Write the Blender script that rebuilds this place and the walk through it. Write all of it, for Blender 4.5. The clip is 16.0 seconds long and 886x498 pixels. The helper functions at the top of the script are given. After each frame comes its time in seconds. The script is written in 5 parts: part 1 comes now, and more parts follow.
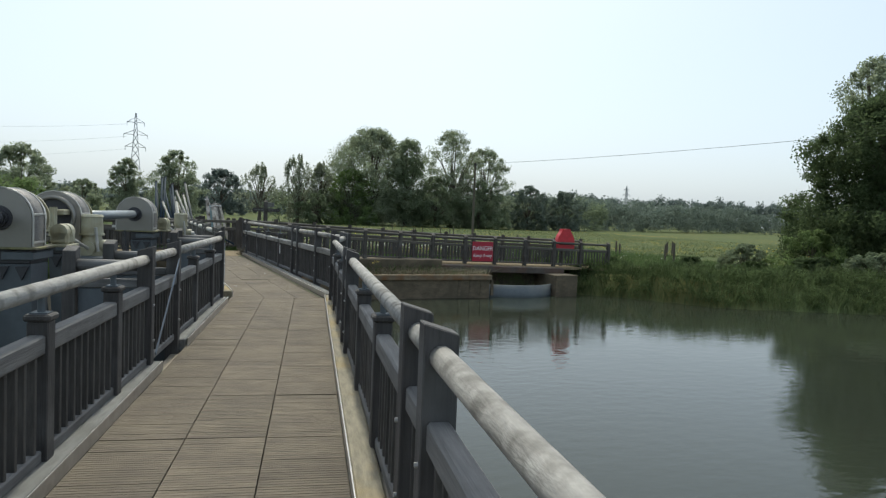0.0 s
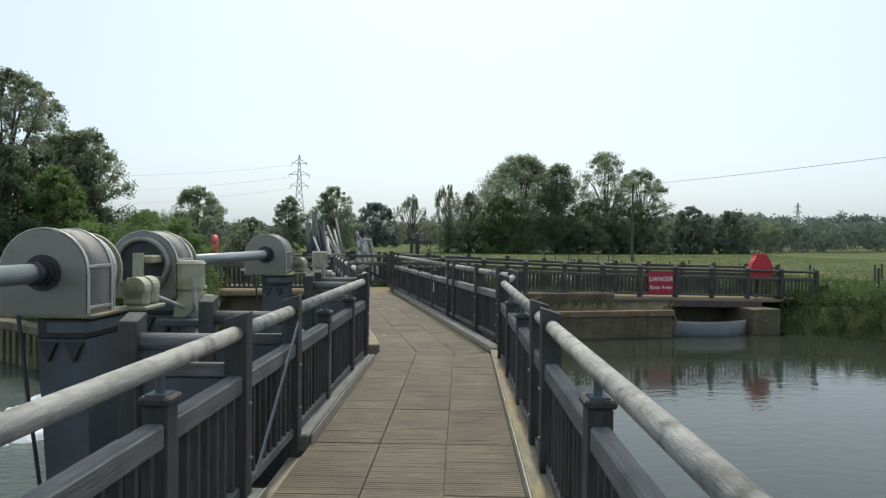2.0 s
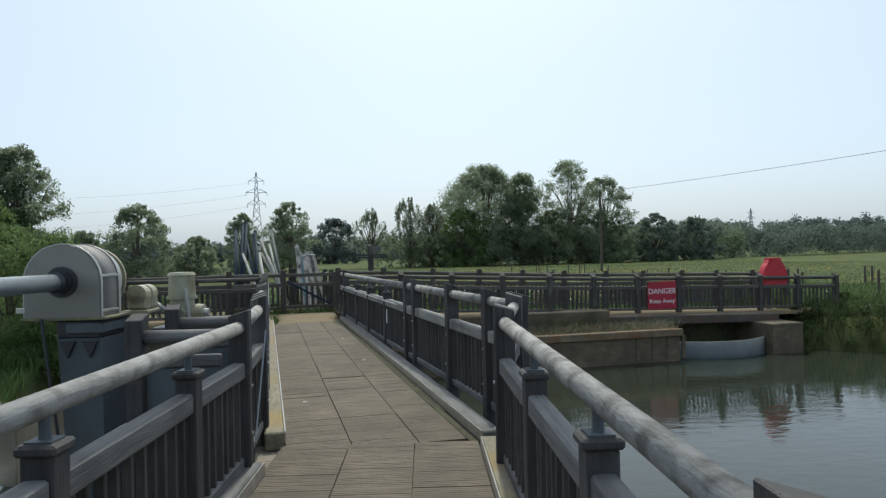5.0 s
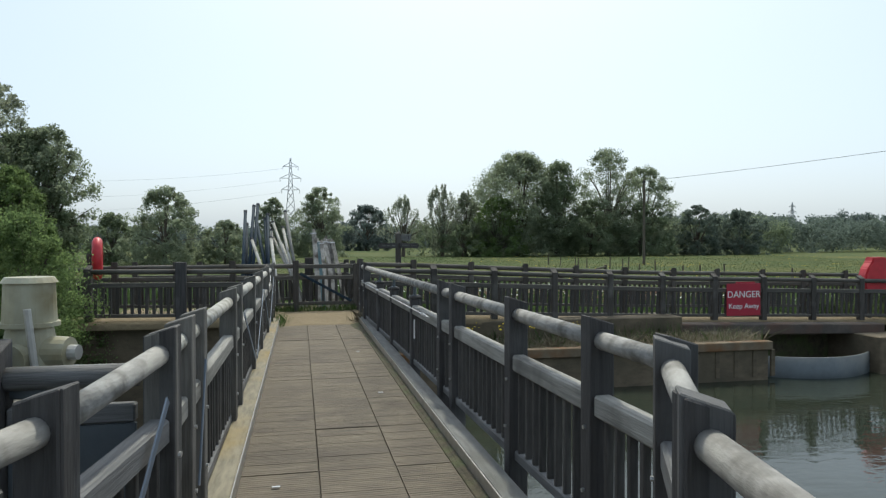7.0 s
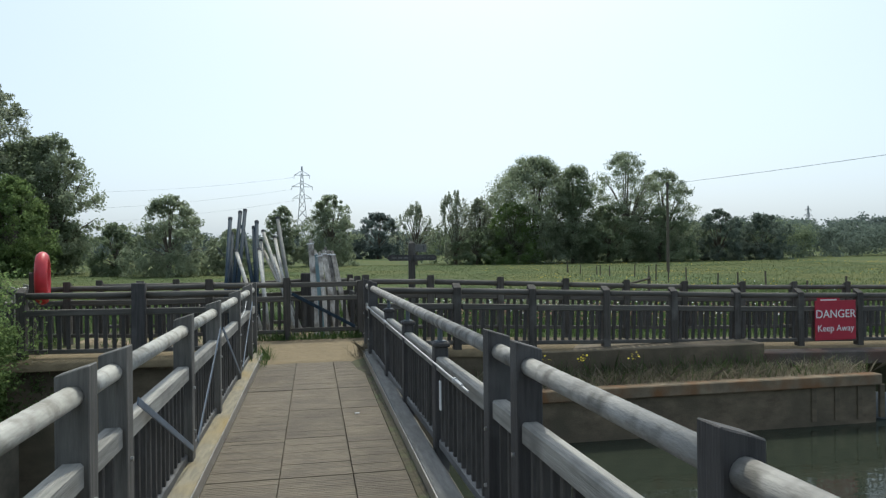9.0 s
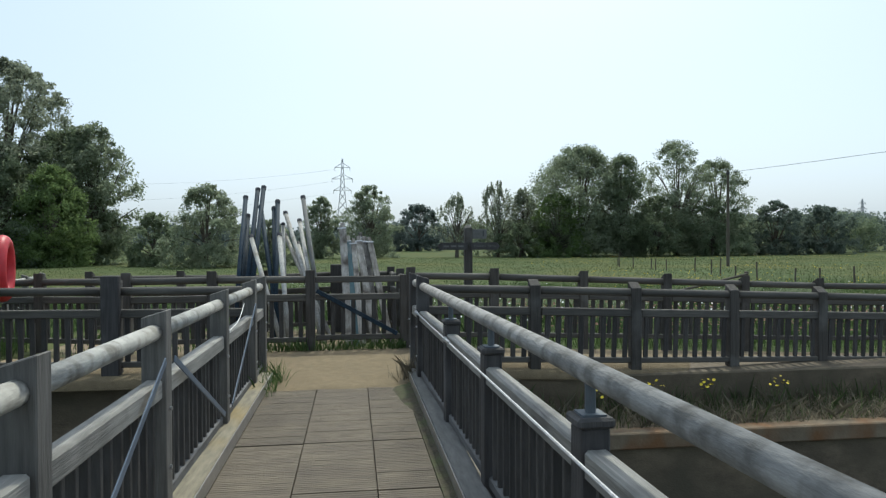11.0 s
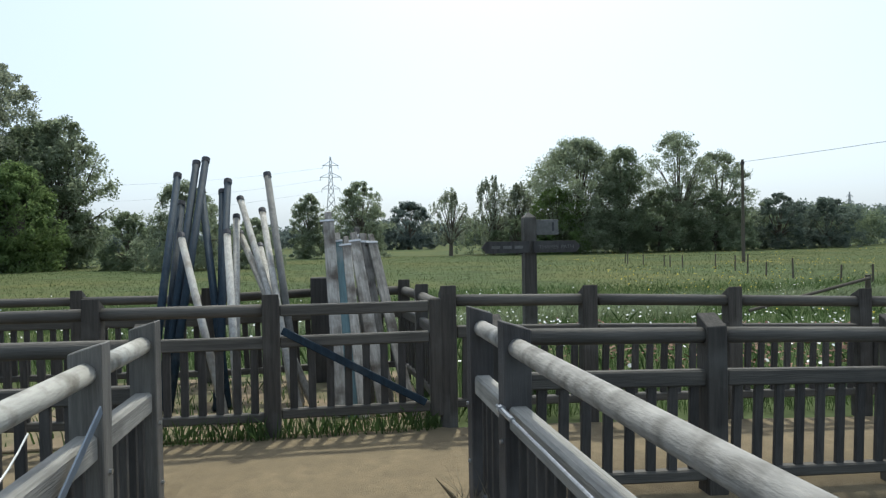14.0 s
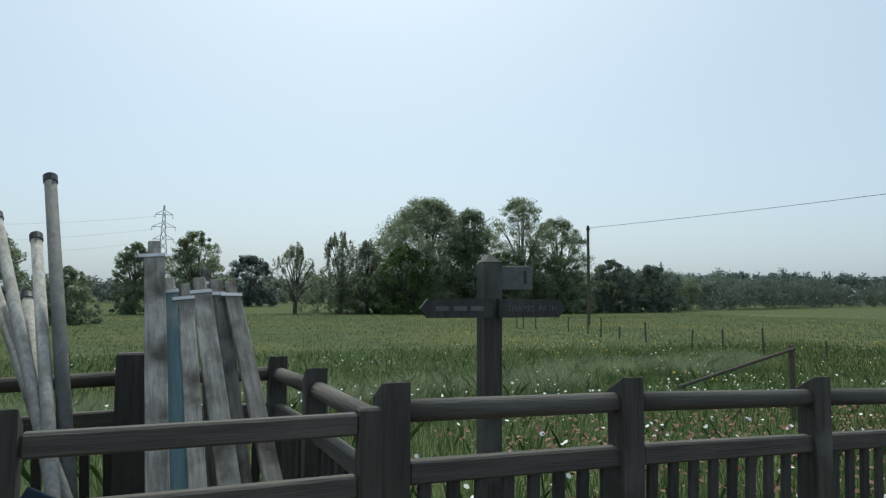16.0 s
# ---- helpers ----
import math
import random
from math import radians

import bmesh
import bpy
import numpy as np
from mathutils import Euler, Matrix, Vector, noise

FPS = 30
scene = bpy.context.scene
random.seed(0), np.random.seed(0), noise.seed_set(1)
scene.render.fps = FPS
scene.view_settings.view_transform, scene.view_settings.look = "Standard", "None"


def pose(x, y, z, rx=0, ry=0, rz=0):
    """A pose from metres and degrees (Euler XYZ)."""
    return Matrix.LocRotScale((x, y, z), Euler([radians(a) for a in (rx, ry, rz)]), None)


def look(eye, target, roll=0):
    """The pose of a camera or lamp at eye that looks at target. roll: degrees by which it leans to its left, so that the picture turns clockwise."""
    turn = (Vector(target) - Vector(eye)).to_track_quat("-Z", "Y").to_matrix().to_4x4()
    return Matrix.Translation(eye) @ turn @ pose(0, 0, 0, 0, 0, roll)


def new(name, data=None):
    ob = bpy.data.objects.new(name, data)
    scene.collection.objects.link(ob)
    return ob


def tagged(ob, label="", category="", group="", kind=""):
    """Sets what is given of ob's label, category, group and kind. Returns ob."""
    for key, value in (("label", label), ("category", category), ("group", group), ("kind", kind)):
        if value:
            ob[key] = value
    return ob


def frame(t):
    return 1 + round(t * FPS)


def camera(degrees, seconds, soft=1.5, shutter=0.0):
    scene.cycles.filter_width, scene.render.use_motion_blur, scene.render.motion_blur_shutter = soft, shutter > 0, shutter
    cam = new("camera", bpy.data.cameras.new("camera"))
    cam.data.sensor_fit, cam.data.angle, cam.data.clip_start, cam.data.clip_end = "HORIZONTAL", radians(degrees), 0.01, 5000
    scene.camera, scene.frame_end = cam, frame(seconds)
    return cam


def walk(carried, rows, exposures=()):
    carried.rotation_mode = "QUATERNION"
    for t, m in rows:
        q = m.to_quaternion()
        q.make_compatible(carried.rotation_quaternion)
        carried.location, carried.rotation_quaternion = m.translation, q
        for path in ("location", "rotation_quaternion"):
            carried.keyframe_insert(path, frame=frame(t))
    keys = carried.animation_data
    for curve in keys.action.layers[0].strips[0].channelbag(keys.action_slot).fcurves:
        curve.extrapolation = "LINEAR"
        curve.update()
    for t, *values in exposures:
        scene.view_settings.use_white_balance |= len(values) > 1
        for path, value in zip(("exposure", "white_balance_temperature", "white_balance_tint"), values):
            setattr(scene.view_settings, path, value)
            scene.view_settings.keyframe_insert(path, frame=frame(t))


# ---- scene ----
cam = camera(66.6, 16.0, soft=1.3)
EXPOSURES = [(0, 0.60, 6600, 2), (1.5, 0.62, 6600, 2), (3, 0.54, 6500, 2), (5, 0.46, 6330, 2), (7.5, 0.60, 6500, 2), (8.5, 0.60, 6400, 2), (11, 0.58, 6250, 1),
             (12, 0.76, 6250, 2), (12.5, 0.94, 6300, 1), (13.5, 0.85, 6300, 2), (14.5, 0.54, 6350, 3), (15, 0.43, 6150, 2), (15.5, 0.34, 6150, 0), (16, 0.22, 6250, -2)]
PATH = [
    (0, (-2.173, -22.052, 1.527), (-1.357, -20.229, 1.427), 2.3),
    (0.5, (-2.048, -21.447, 1.538), (-1.402, -19.556, 1.443), 1.2),
    (1, (-1.944, -20.776, 1.551), (-1.49, -18.83, 1.469), 0.8),
    (1.5, (-1.815, -20.167, 1.565), (-1.459, -18.199, 1.547), 0.5),
    (2, (-1.752, -19.533, 1.574), (-1.355, -17.573, 1.545), 0.5),
    (2.5, (-1.61, -18.927, 1.563), (-1.053, -17.006, 1.551), -0.0),
    (3, (-1.462, -18.214, 1.537), (-0.713, -16.36, 1.538), -1.3),
    (3.5, (-1.351, -17.587, 1.508), (-0.54, -15.758, 1.527), -1.4),
    (4, (-1.196, -16.933, 1.502), (-0.614, -15.02, 1.524), -1.0),
    (4.5, (-1.023, -16.324, 1.49), (-0.35, -14.441, 1.499), -1.3),
    (5, (-0.856, -15.681, 1.497), (-0.35, -13.747, 1.51), -1.2),
    (5.2, (-0.799, -15.426, 1.509), (-0.324, -13.484, 1.51), -0.9),
    (7.3, (-0.309, -12.519, 1.553), (0.091, -10.56, 1.522), -0.1),
    (7.5, (-0.288, -12.232, 1.601), (0.101, -10.271, 1.56), -0.2),
    (8, (-0.158, -11.532, 1.603), (0.212, -9.567, 1.633), -1.0),
    (8.5, (-0.09, -10.821, 1.606), (0.265, -8.853, 1.611), -0.8),
    (8.7, (-0.042, -10.567, 1.623), (0.339, -8.604, 1.627), -0.6),
    (10.8, (0.169, -7.542, 1.577), (0.453, -5.563, 1.558), -0.4),
    (11, (0.157, -7.285, 1.521), (0.421, -5.303, 1.502), -0.3),
    (11.5, (0.201, -6.624, 1.51), (0.386, -4.633, 1.466), -0.6),
    (12, (0.207, -5.914, 1.521), (0.376, -3.923, 1.449), -0.7),
    (12.5, (0.209, -5.217, 1.529), (0.384, -3.227, 1.445), -0.6),
    (13, (0.167, -4.503, 1.521), (0.349, -2.513, 1.438), -0.7),
    (13.5, (0.177, -3.816, 1.529), (0.434, -1.833, 1.49), -1.0),
    (14, (0.125, -3.071, 1.544), (0.42, -1.092, 1.518), -1.0),
    (14.5, (0.131, -2.333, 1.53), (0.546, -0.377, 1.571), -1.4),
    (15, (0.082, -1.651, 1.547), (0.596, 0.28, 1.629), -1.2),
    (15.5, (0.101, -1.0, 1.537), (0.738, 0.892, 1.655), -0.4),
    (16, (0.096, -0.321, 1.525), (0.835, 1.532, 1.67), 0.3),
]
walk(cam, [(t, look(eye, target, roll)) for t, eye, target, roll in PATH], EXPOSURES)

# ---------------------------------------------------------------- light
SUN_AZ, SUN_EL = 15.0, 58.0      # degrees from +y towards +x, and above the horizon
world = bpy.data.worlds.new("sky")
scene.world = world
world.use_nodes = True
wn, wl = world.node_tree.nodes, world.node_tree.links
sky = wn.new("ShaderNodeTexSky")
sky.sky_type = "NISHITA"
sky.sun_disc = False
sky.sun_elevation = radians(SUN_EL)
sky.sun_rotation = radians(SUN_AZ)
sky.altitude = 0
sky.air_density, sky.dust_density, sky.ozone_density = 0.8, 4.0, 1.0
veil = wn.new("ShaderNodeMix")     # an even veil of thin high cloud
veil.data_type = "RGBA"
veil.inputs[0].default_value = 0.62
veil.inputs[7].default_value = (3.2, 3.68, 4.4, 1)
wl.new(sky.outputs[0], veil.inputs[6])
wl.new(veil.outputs[2], wn["Background"].inputs[0])
wn["Background"].inputs[1].default_value = 0.15
sun = new("sun", bpy.data.lights.new("sun", "SUN"))
sun.data.energy, sun.data.angle, sun.data.color = 1.9, radians(2.5), (1.0, 0.95, 0.86)
sd = Vector((math.sin(radians(SUN_AZ)) * math.cos(radians(SUN_EL)), math.cos(radians(SUN_AZ)) * math.cos(radians(SUN_EL)), math.sin(radians(SUN_EL))))
sun.matrix_world = look(sd * 60, (0, 0, 0))


# ---------------------------------------------------------------- materials
def mat(name, base, rough=0.7, metal=0.0, vary=0.3, scale=4.0, stretch=(1, 1, 1), bump=0.2, bump_scale=40.0, stain=None, stain_at=0.6,
        stain_scale=1.5, per_object=0.0, per_island=0.0, spec=0.5, stain_soft=0.12):
    """A procedural surface: base colour with two scales of variation, an optional stain colour and fine relief."""
    m = bpy.data.materials.new(name)
    m.use_nodes = True
    nt = m.node_tree
    n, l = nt.nodes, nt.links
    b = n["Principled BSDF"]
    b.inputs["Roughness"].default_value = rough
    b.inputs["Metallic"].default_value = metal
    b.inputs["Specular IOR Level"].default_value = spec
    tc = n.new("ShaderNodeTexCoord")
    mp = n.new("ShaderNodeMapping")
    mp.inputs["Scale"].default_value = stretch
    place = tc.outputs["Object"]
    if per_object:
        info = n.new("ShaderNodeObjectInfo")
        far = n.new("ShaderNodeMath")
        far.operation = "MULTIPLY"
        far.inputs[1].default_value = 40.0
        l.new(info.outputs["Random"], far.inputs[0])
        add = n.new("ShaderNodeVectorMath")
        l.new(place, add.inputs[0])
        l.new(far.outputs[0], add.inputs[1])
        place = add.outputs[0]
    l.new(place, mp.inputs[0])
    n1 = n.new("ShaderNodeTexNoise")
    n1.inputs["Scale"].default_value, n1.inputs["Detail"].default_value, n1.inputs["Roughness"].default_value = scale, 8, 0.65
    l.new(mp.outputs[0], n1.inputs[0])
    ramp = n.new("ShaderNodeValToRGB")
    ramp.color_ramp.elements[0].position, ramp.color_ramp.elements[1].position = 0.3, 0.72
    lo, hi = [max(c * (1 - vary), 0) for c in base], [min(c * (1 + vary), 1) for c in base]
    ramp.color_ramp.elements[0].color, ramp.color_ramp.elements[1].color = (*lo, 1), (*hi, 1)
    l.new(n1.outputs[0], ramp.inputs[0])
    col = ramp.outputs[0]
    if stain:
        n2 = n.new("ShaderNodeTexNoise")
        n2.inputs["Scale"].default_value, n2.inputs["Detail"].default_value = stain_scale, 6
        l.new(place, n2.inputs[0])
        r2 = n.new("ShaderNodeValToRGB")
        r2.color_ramp.elements[0].position, r2.color_ramp.elements[1].position = stain_at - stain_soft, stain_at + stain_soft
        l.new(n2.outputs[0], r2.inputs[0])
        mx = n.new("ShaderNodeMix")
        mx.data_type = "RGBA"
        l.new(r2.outputs[0], mx.inputs[0])
        l.new(col, mx.inputs[6])
        mx.inputs[7].default_value = (*stain, 1)
        col = mx.outputs[2]
    for amount, source in ((per_object, "object"), (per_island, "island")):
        if amount:
            if source == "object":
                info = n.new("ShaderNodeObjectInfo")
                rnd = info.outputs["Random"]
            else:
                info = n.new("ShaderNodeNewGeometry")
                rnd = info.outputs["Random Per Island"]
            mr = n.new("ShaderNodeMapRange")
            mr.inputs[3].default_value, mr.inputs[4].default_value = 1 - amount, 1 + amount
            l.new(rnd, mr.inputs[0])
            hsv = n.new("ShaderNodeHueSaturation")
            l.new(mr.outputs[0], hsv.inputs["Value"])
            l.new(col, hsv.inputs["Color"])
            col = hsv.outputs[0]
    l.new(col, b.inputs["Base Color"])
    if bump:
        n3 = n.new("ShaderNodeTexNoise")
        n3.inputs["Scale"].default_value, n3.inputs["Detail"].default_value = bump_scale, 5
        l.new(mp.outputs[0], n3.inputs[0])
        bp = n.new("ShaderNodeBump")
        bp.inputs["Strength"].default_value, bp.inputs["Distance"].default_value = bump, 0.01
        l.new(n3.outputs[0], bp.inputs["Height"])
        l.new(bp.outputs[0], b.inputs["Normal"])
    return m


def leaf_mat(name, base, vary=0.15, trans=0.5):
    """Foliage: colour that varies leaf by leaf, some light passing through."""
    m = mat(name, base, 0.75, 0, 0.25, 0.6, bump=0, per_island=vary, spec=0.08)
    nt = m.node_tree
    b = nt.nodes["Principled BSDF"]
    tr = nt.nodes.new("ShaderNodeBsdfTranslucent")
    src = b.inputs["Base Color"].links[0].from_socket
    gain = nt.nodes.new("ShaderNodeHueSaturation")
    gain.inputs["Value"].default_value, gain.inputs["Saturation"].default_value = 1.8, 1.05
    nt.links.new(src, gain.inputs["Color"])
    nt.links.new(gain.outputs[0], tr.inputs[0])
    mix = nt.nodes.new("ShaderNodeMixShader")
    mix.inputs[0].default_value = trans
    nt.links.new(b.outputs[0], mix.inputs[1])
    nt.links.new(tr.outputs[0], mix.inputs[2])
    nt.links.new(mix.outputs[0], nt.nodes["Material Output"].inputs[0])
    return m


def water_mat(name, tint, rough, scale, strength):
    m = bpy.data.materials.new(name)
    m.use_nodes = True
    n, l = m.node_tree.nodes, m.node_tree.links
    b = n["Principled BSDF"]
    b.inputs["Base Color"].default_value = (*tint, 1)
    b.inputs["Roughness"].default_value = rough
    b.inputs["IOR"].default_value = 1.33
    tc = n.new("ShaderNodeTexCoord")
    mp = n.new("ShaderNodeMapping")
    mp.inputs["Scale"].default_value = (1.0, 1.7, 1.0)
    l.new(tc.outputs["Object"], mp.inputs[0])
    big = n.new("ShaderNodeTexNoise")
    big.inputs["Scale"].default_value, big.inputs["Detail"].default_value = 0.25, 2
    l.new(mp.outputs[0], big.inputs[0])
    fine = n.new("ShaderNodeTexNoise")
    fine.inputs["Scale"].default_value, fine.inputs["Detail"].default_value = scale, 4
    l.new(mp.outputs[0], fine.inputs[0])
    mul = n.new("ShaderNodeMath")
    mul.operation = "MULTIPLY"
    l.new(big.outputs[0], mul.inputs[0])
    l.new(fine.outputs[0], mul.inputs[1])
    bp = n.new("ShaderNodeBump")
    bp.inputs["Strength"].default_value, bp.inputs["Distance"].default_value = strength, 0.05
    l.new(mul.outputs[0], bp.inputs["Height"])
    l.new(bp.outputs[0], b.inputs["Normal"])
    return m


M_POST = mat("weathered_dark_timber", (0.05, 0.046, 0.044), 0.75, 0, 0.45, 6, (5, 5, 0.35), 0.5, 22, (0.11, 0.108, 0.105), 0.63, 2.0, per_object=0.15)
M_RAIL = mat("weathered_grey_timber", (0.13, 0.128, 0.125), 0.7, 0, 0.4, 5, (0.35, 6, 6), 0.5, 22, (0.06, 0.058, 0.055), 0.62, 2.5, per_object=0.12)
M_TUBE = mat("silvered_round_timber", (0.28, 0.27, 0.25), 0.75, 0, 0.32, 5, (0.8, 3, 3), 0.45, 24, (0.13, 0.122, 0.108), 0.57, 9.0, per_object=0.08, stain_soft=0.1)
M_RAILB = mat("bleached_rail_timber", (0.25, 0.24, 0.215), 0.75, 0, 0.4, 5, (0.35, 6, 6), 0.5, 22, (0.1, 0.095, 0.085), 0.62, 2.5, per_object=0.12)
M_TUBEB = mat("bleached_round_timber", (0.37, 0.36, 0.325), 0.75, 0, 0.3, 5, (0.8, 3, 3), 0.45, 24, (0.18, 0.168, 0.14), 0.58, 9.0, per_object=0.08, stain_soft=0.1)
M_POSTB = mat("bleached_post_timber", (0.13, 0.122, 0.108), 0.8, 0, 0.45, 6, (5, 5, 0.35), 0.5, 22, (0.07, 0.065, 0.058), 0.6, 2.0, per_object=0.15)
M_BAL = mat("dark_baluster_timber", (0.054, 0.049, 0.044), 0.8, 0, 0.4, 6, (8, 8, 1), 0.4, 60, per_object=0.3)
M_FPOST = mat("brown_fence_timber", (0.06, 0.053, 0.045), 0.85, 0, 0.45, 6, (5, 5, 0.35), 0.5, 22, (0.14, 0.135, 0.122), 0.64, 2.0, per_object=0.15)
M_FRAIL = mat("brown_rail_timber", (0.088, 0.08, 0.068), 0.8, 0, 0.4, 5, (0.35, 6, 6), 0.5, 22, (0.065, 0.06, 0.052), 0.62, 2.5, per_object=0.12)
M_DECK = mat("worn_deck_timber", (0.166, 0.137, 0.099), 0.85, 0, 0.45, 4, (1, 11, 1), 0.7, 30, (0.1, 0.082, 0.062), 0.56, 2.2, per_object=0.07, stain_soft=0.22)
M_KERB = mat("kerb_timber", (0.215, 0.19, 0.135), 0.8, 0, 0.35, 4, (6, 1, 6), 0.4, 50, (0.28, 0.19, 0.045), 0.62, 1.1)
M_KERBG = mat("grey_kerb_timber", (0.15, 0.15, 0.142), 0.8, 0, 0.35, 4, (6, 1, 6), 0.4, 50, (0.1, 0.1, 0.088), 0.6, 2.0)
M_STEEL = mat("galvanised_steel", (0.5, 0.5, 0.5), 0.35, 0.9, 0.2, 8, bump=0.1)
M_ROPE = mat("bright_wire", (0.5, 0.5, 0.5), 0.5, 0.3, 0.3, 60, bump=0.5, bump_scale=160)
M_STAIN = mat("stainless_housing", (0.27, 0.255, 0.23), 0.42, 0.5, 0.2, 3, bump=0.12, stain=(0.15, 0.14, 0.12), stain_at=0.62, stain_soft=0.2)
M_STRAP = mat("bright_strap_steel", (0.45, 0.44, 0.41), 0.4, 0.4, 0.2, 6, bump=0.1)
M_MESH = mat("perforated_guard", (0.2, 0.19, 0.18), 0.55, 0.6, 0.3, 90, bump=0.6, bump_scale=160)
M_SHAFT = mat("grey_blue_painted_shaft", (0.21, 0.235, 0.255), 0.4, 0.2, 0.15, 5, bump=0.1)
M_BLUE = mat("slate_blue_steel_paint", (0.085, 0.1, 0.112), 0.55, 0.0, 0.25, 4, bump=0.15, stain=(0.06, 0.068, 0.075), stain_at=0.6)
M_BRACE = mat("blue_grey_bracket_steel", (0.12, 0.155, 0.205), 0.45, 0.2, 0.2, 6, bump=0.15)
M_DSTEEL = mat("dark_steel", (0.05, 0.05, 0.055), 0.5, 0.4, 0.3, 6, bump=0.2)
M_CREAM = mat("cream_machine_paint", (0.36, 0.345, 0.25), 0.5, 0, 0.2, 5, bump=0.15, stain=(0.2, 0.17, 0.09), stain_at=0.6, stain_scale=5)
M_MOSS = mat("mossy_base_plate", (0.2, 0.19, 0.09), 0.8, 0, 0.4, 8, bump=0.6, bump_scale=40, stain=(0.12, 0.11, 0.09), stain_at=0.55, stain_scale=6)
M_RED = mat("red_plastic", (0.5, 0.025, 0.035), 0.45, 0, 0.2, 5, bump=0.1)
M_SIGN = mat("red_sign_face", (0.36, 0.015, 0.035), 0.5, 0, 0.12, 4, bump=0.05)
M_WHITE = mat("white_paint", (0.75, 0.75, 0.73), 0.5, 0, 0.08, 5, bump=0)
M_CONC = mat("weathered_concrete", (0.25, 0.215, 0.165), 0.9, 0, 0.3, 3, bump=0.6, bump_scale=30, stain=(0.12, 0.105, 0.08), stain_at=0.55, stain_scale=0.9)
M_BWALL = mat("stained_brown_concrete", (0.14, 0.108, 0.07), 0.9, 0, 0.4, 3, (1, 1, 2), 0.6, 30, (0.085, 0.07, 0.045), 0.55, 1.1)
M_SLAB = mat("dark_stained_concrete", (0.08, 0.066, 0.056), 0.9, 0, 0.35, 3, bump=0.6, bump_scale=30, stain=(0.11, 0.06, 0.04), stain_at=0.62, stain_scale=1.2)
M_RUST = mat("rust_stained_concrete", (0.17, 0.132, 0.086), 0.9, 0, 0.35, 3, bump=0.6, bump_scale=30, stain=(0.17, 0.085, 0.035), stain_at=0.56, stain_scale=2.2)
M_PALE = mat("pale_blue_steel", (0.095, 0.11, 0.118), 0.55, 0.1, 0.2, 3, bump=0.2, stain=(0.13, 0.135, 0.13), stain_at=0.62)
# kerb dirt and moss; its dark tone also paints the sluice recess shade
M_DIRT_SHADE = mat("dirt_moss_and_recess_shade", (0.06, 0.05, 0.03), 0.95, 0, 0.5, 12, bump=1.0, bump_scale=60, stain=(0.06, 0.075, 0.025), stain_at=0.58, stain_scale=4)
M_SAND = mat("sandy_gravel", (0.2, 0.154, 0.089), 0.95, 0, 0.25, 9, bump=0.9, bump_scale=120, stain=(0.165, 0.125, 0.072), stain_at=0.58, stain_scale=1.6, stain_soft=0.2)
M_FIELD = mat("meadow_soil_and_grass", (0.078, 0.1, 0.044), 0.95, 0, 0.4, 0.9, bump=1.0, bump_scale=9, stain=(0.115, 0.115, 0.045), stain_at=0.57, stain_scale=0.09, stain_soft=0.14, spec=0.05)
M_DIRTP = mat("bare_earth", (0.21, 0.16, 0.1), 0.95, 0, 0.35, 5, bump=0.9, bump_scale=60, stain=(0.1, 0.11, 0.045), stain_at=0.55, stain_scale=1.6)
M_BARK = mat("bark", (0.1, 0.085, 0.065), 0.95, 0, 0.4, 8, (3, 3, 1), 0.8, 30)
M_POLEB = mat("blue_green_pole_paint", (0.016, 0.03, 0.045), 0.7, 0, 0.35, 5, (8, 8, 1), 0.3, 50, (0.07, 0.08, 0.085), 0.76, 3.0, per_object=0.3, spec=0.25)
M_POLEG = mat("bleached_pole_timber", (0.36, 0.35, 0.325), 0.8, 0, 0.35, 5, (8, 8, 1), 0.4, 50, (0.18, 0.16, 0.13), 0.6, 4.0, per_object=0.15)
M_BOARD = mat("bleached_board_timber", (0.31, 0.285, 0.25), 0.85, 0, 0.5, 5, (9, 9, 1), 0.6, 50, (0.08, 0.065, 0.05), 0.56, 5.0, per_object=0.4)
# galvanised grey lightened, the haze of distance put into the colour
M_PYLON = mat("hazed_galvanised_pylon_steel", (0.3, 0.315, 0.33), 0.8, 0.0, 0.05, 1, bump=0)
M_WIRE = mat("dull_cable", (0.4, 0.42, 0.44), 0.7, 0.2, 0.05, 1, bump=0)
# M_LEAF and M_LEAFD are greyed, aerial haze painted into their colour
M_LEAF = leaf_mat("hazed_tree_leaves", (0.18, 0.207, 0.142))
M_LEAFY = leaf_mat("willow_leaves", (0.19, 0.21, 0.155))
M_LEAFD = leaf_mat("hazed_dark_leaves", (0.135, 0.164, 0.104))
M_LEAFB = leaf_mat("bright_leaves", (0.12, 0.165, 0.068))
# belt leaves turned blue-grey: distance haze put into the base colour
M_LEAFH = leaf_mat("hazed_belt_leaves", (0.1, 0.123, 0.102), 0.12)
# darker leaf green: the shaded side of the bank growth painted in
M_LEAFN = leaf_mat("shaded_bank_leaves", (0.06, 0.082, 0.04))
# horizon leaves and hills, with far haze mixed into this grey green
M_LEAFF = leaf_mat("hazed_far_leaves", (0.1, 0.122, 0.112), 0.12)
M_GRASS = leaf_mat("meadow_grass", (0.064, 0.1, 0.038), 0.25, 0.35)
M_GRASSF = leaf_mat("far_meadow_grass", (0.078, 0.102, 0.046), 0.15, 0.25)
M_REED = leaf_mat("bank_reeds", (0.066, 0.09, 0.04), 0.35)
M_WATER = water_mat("still_river_water", (0.028, 0.034, 0.024), 0.05, 3.0, 0.22)
M_TAIL = water_mat("tailrace_water", (0.05, 0.062, 0.05), 0.15, 4.0, 1.0)
M_FOAM = mat("white_foam", (0.58, 0.61, 0.61), 0.9, 0, 0.2, 6, bump=1.0, bump_scale=14)
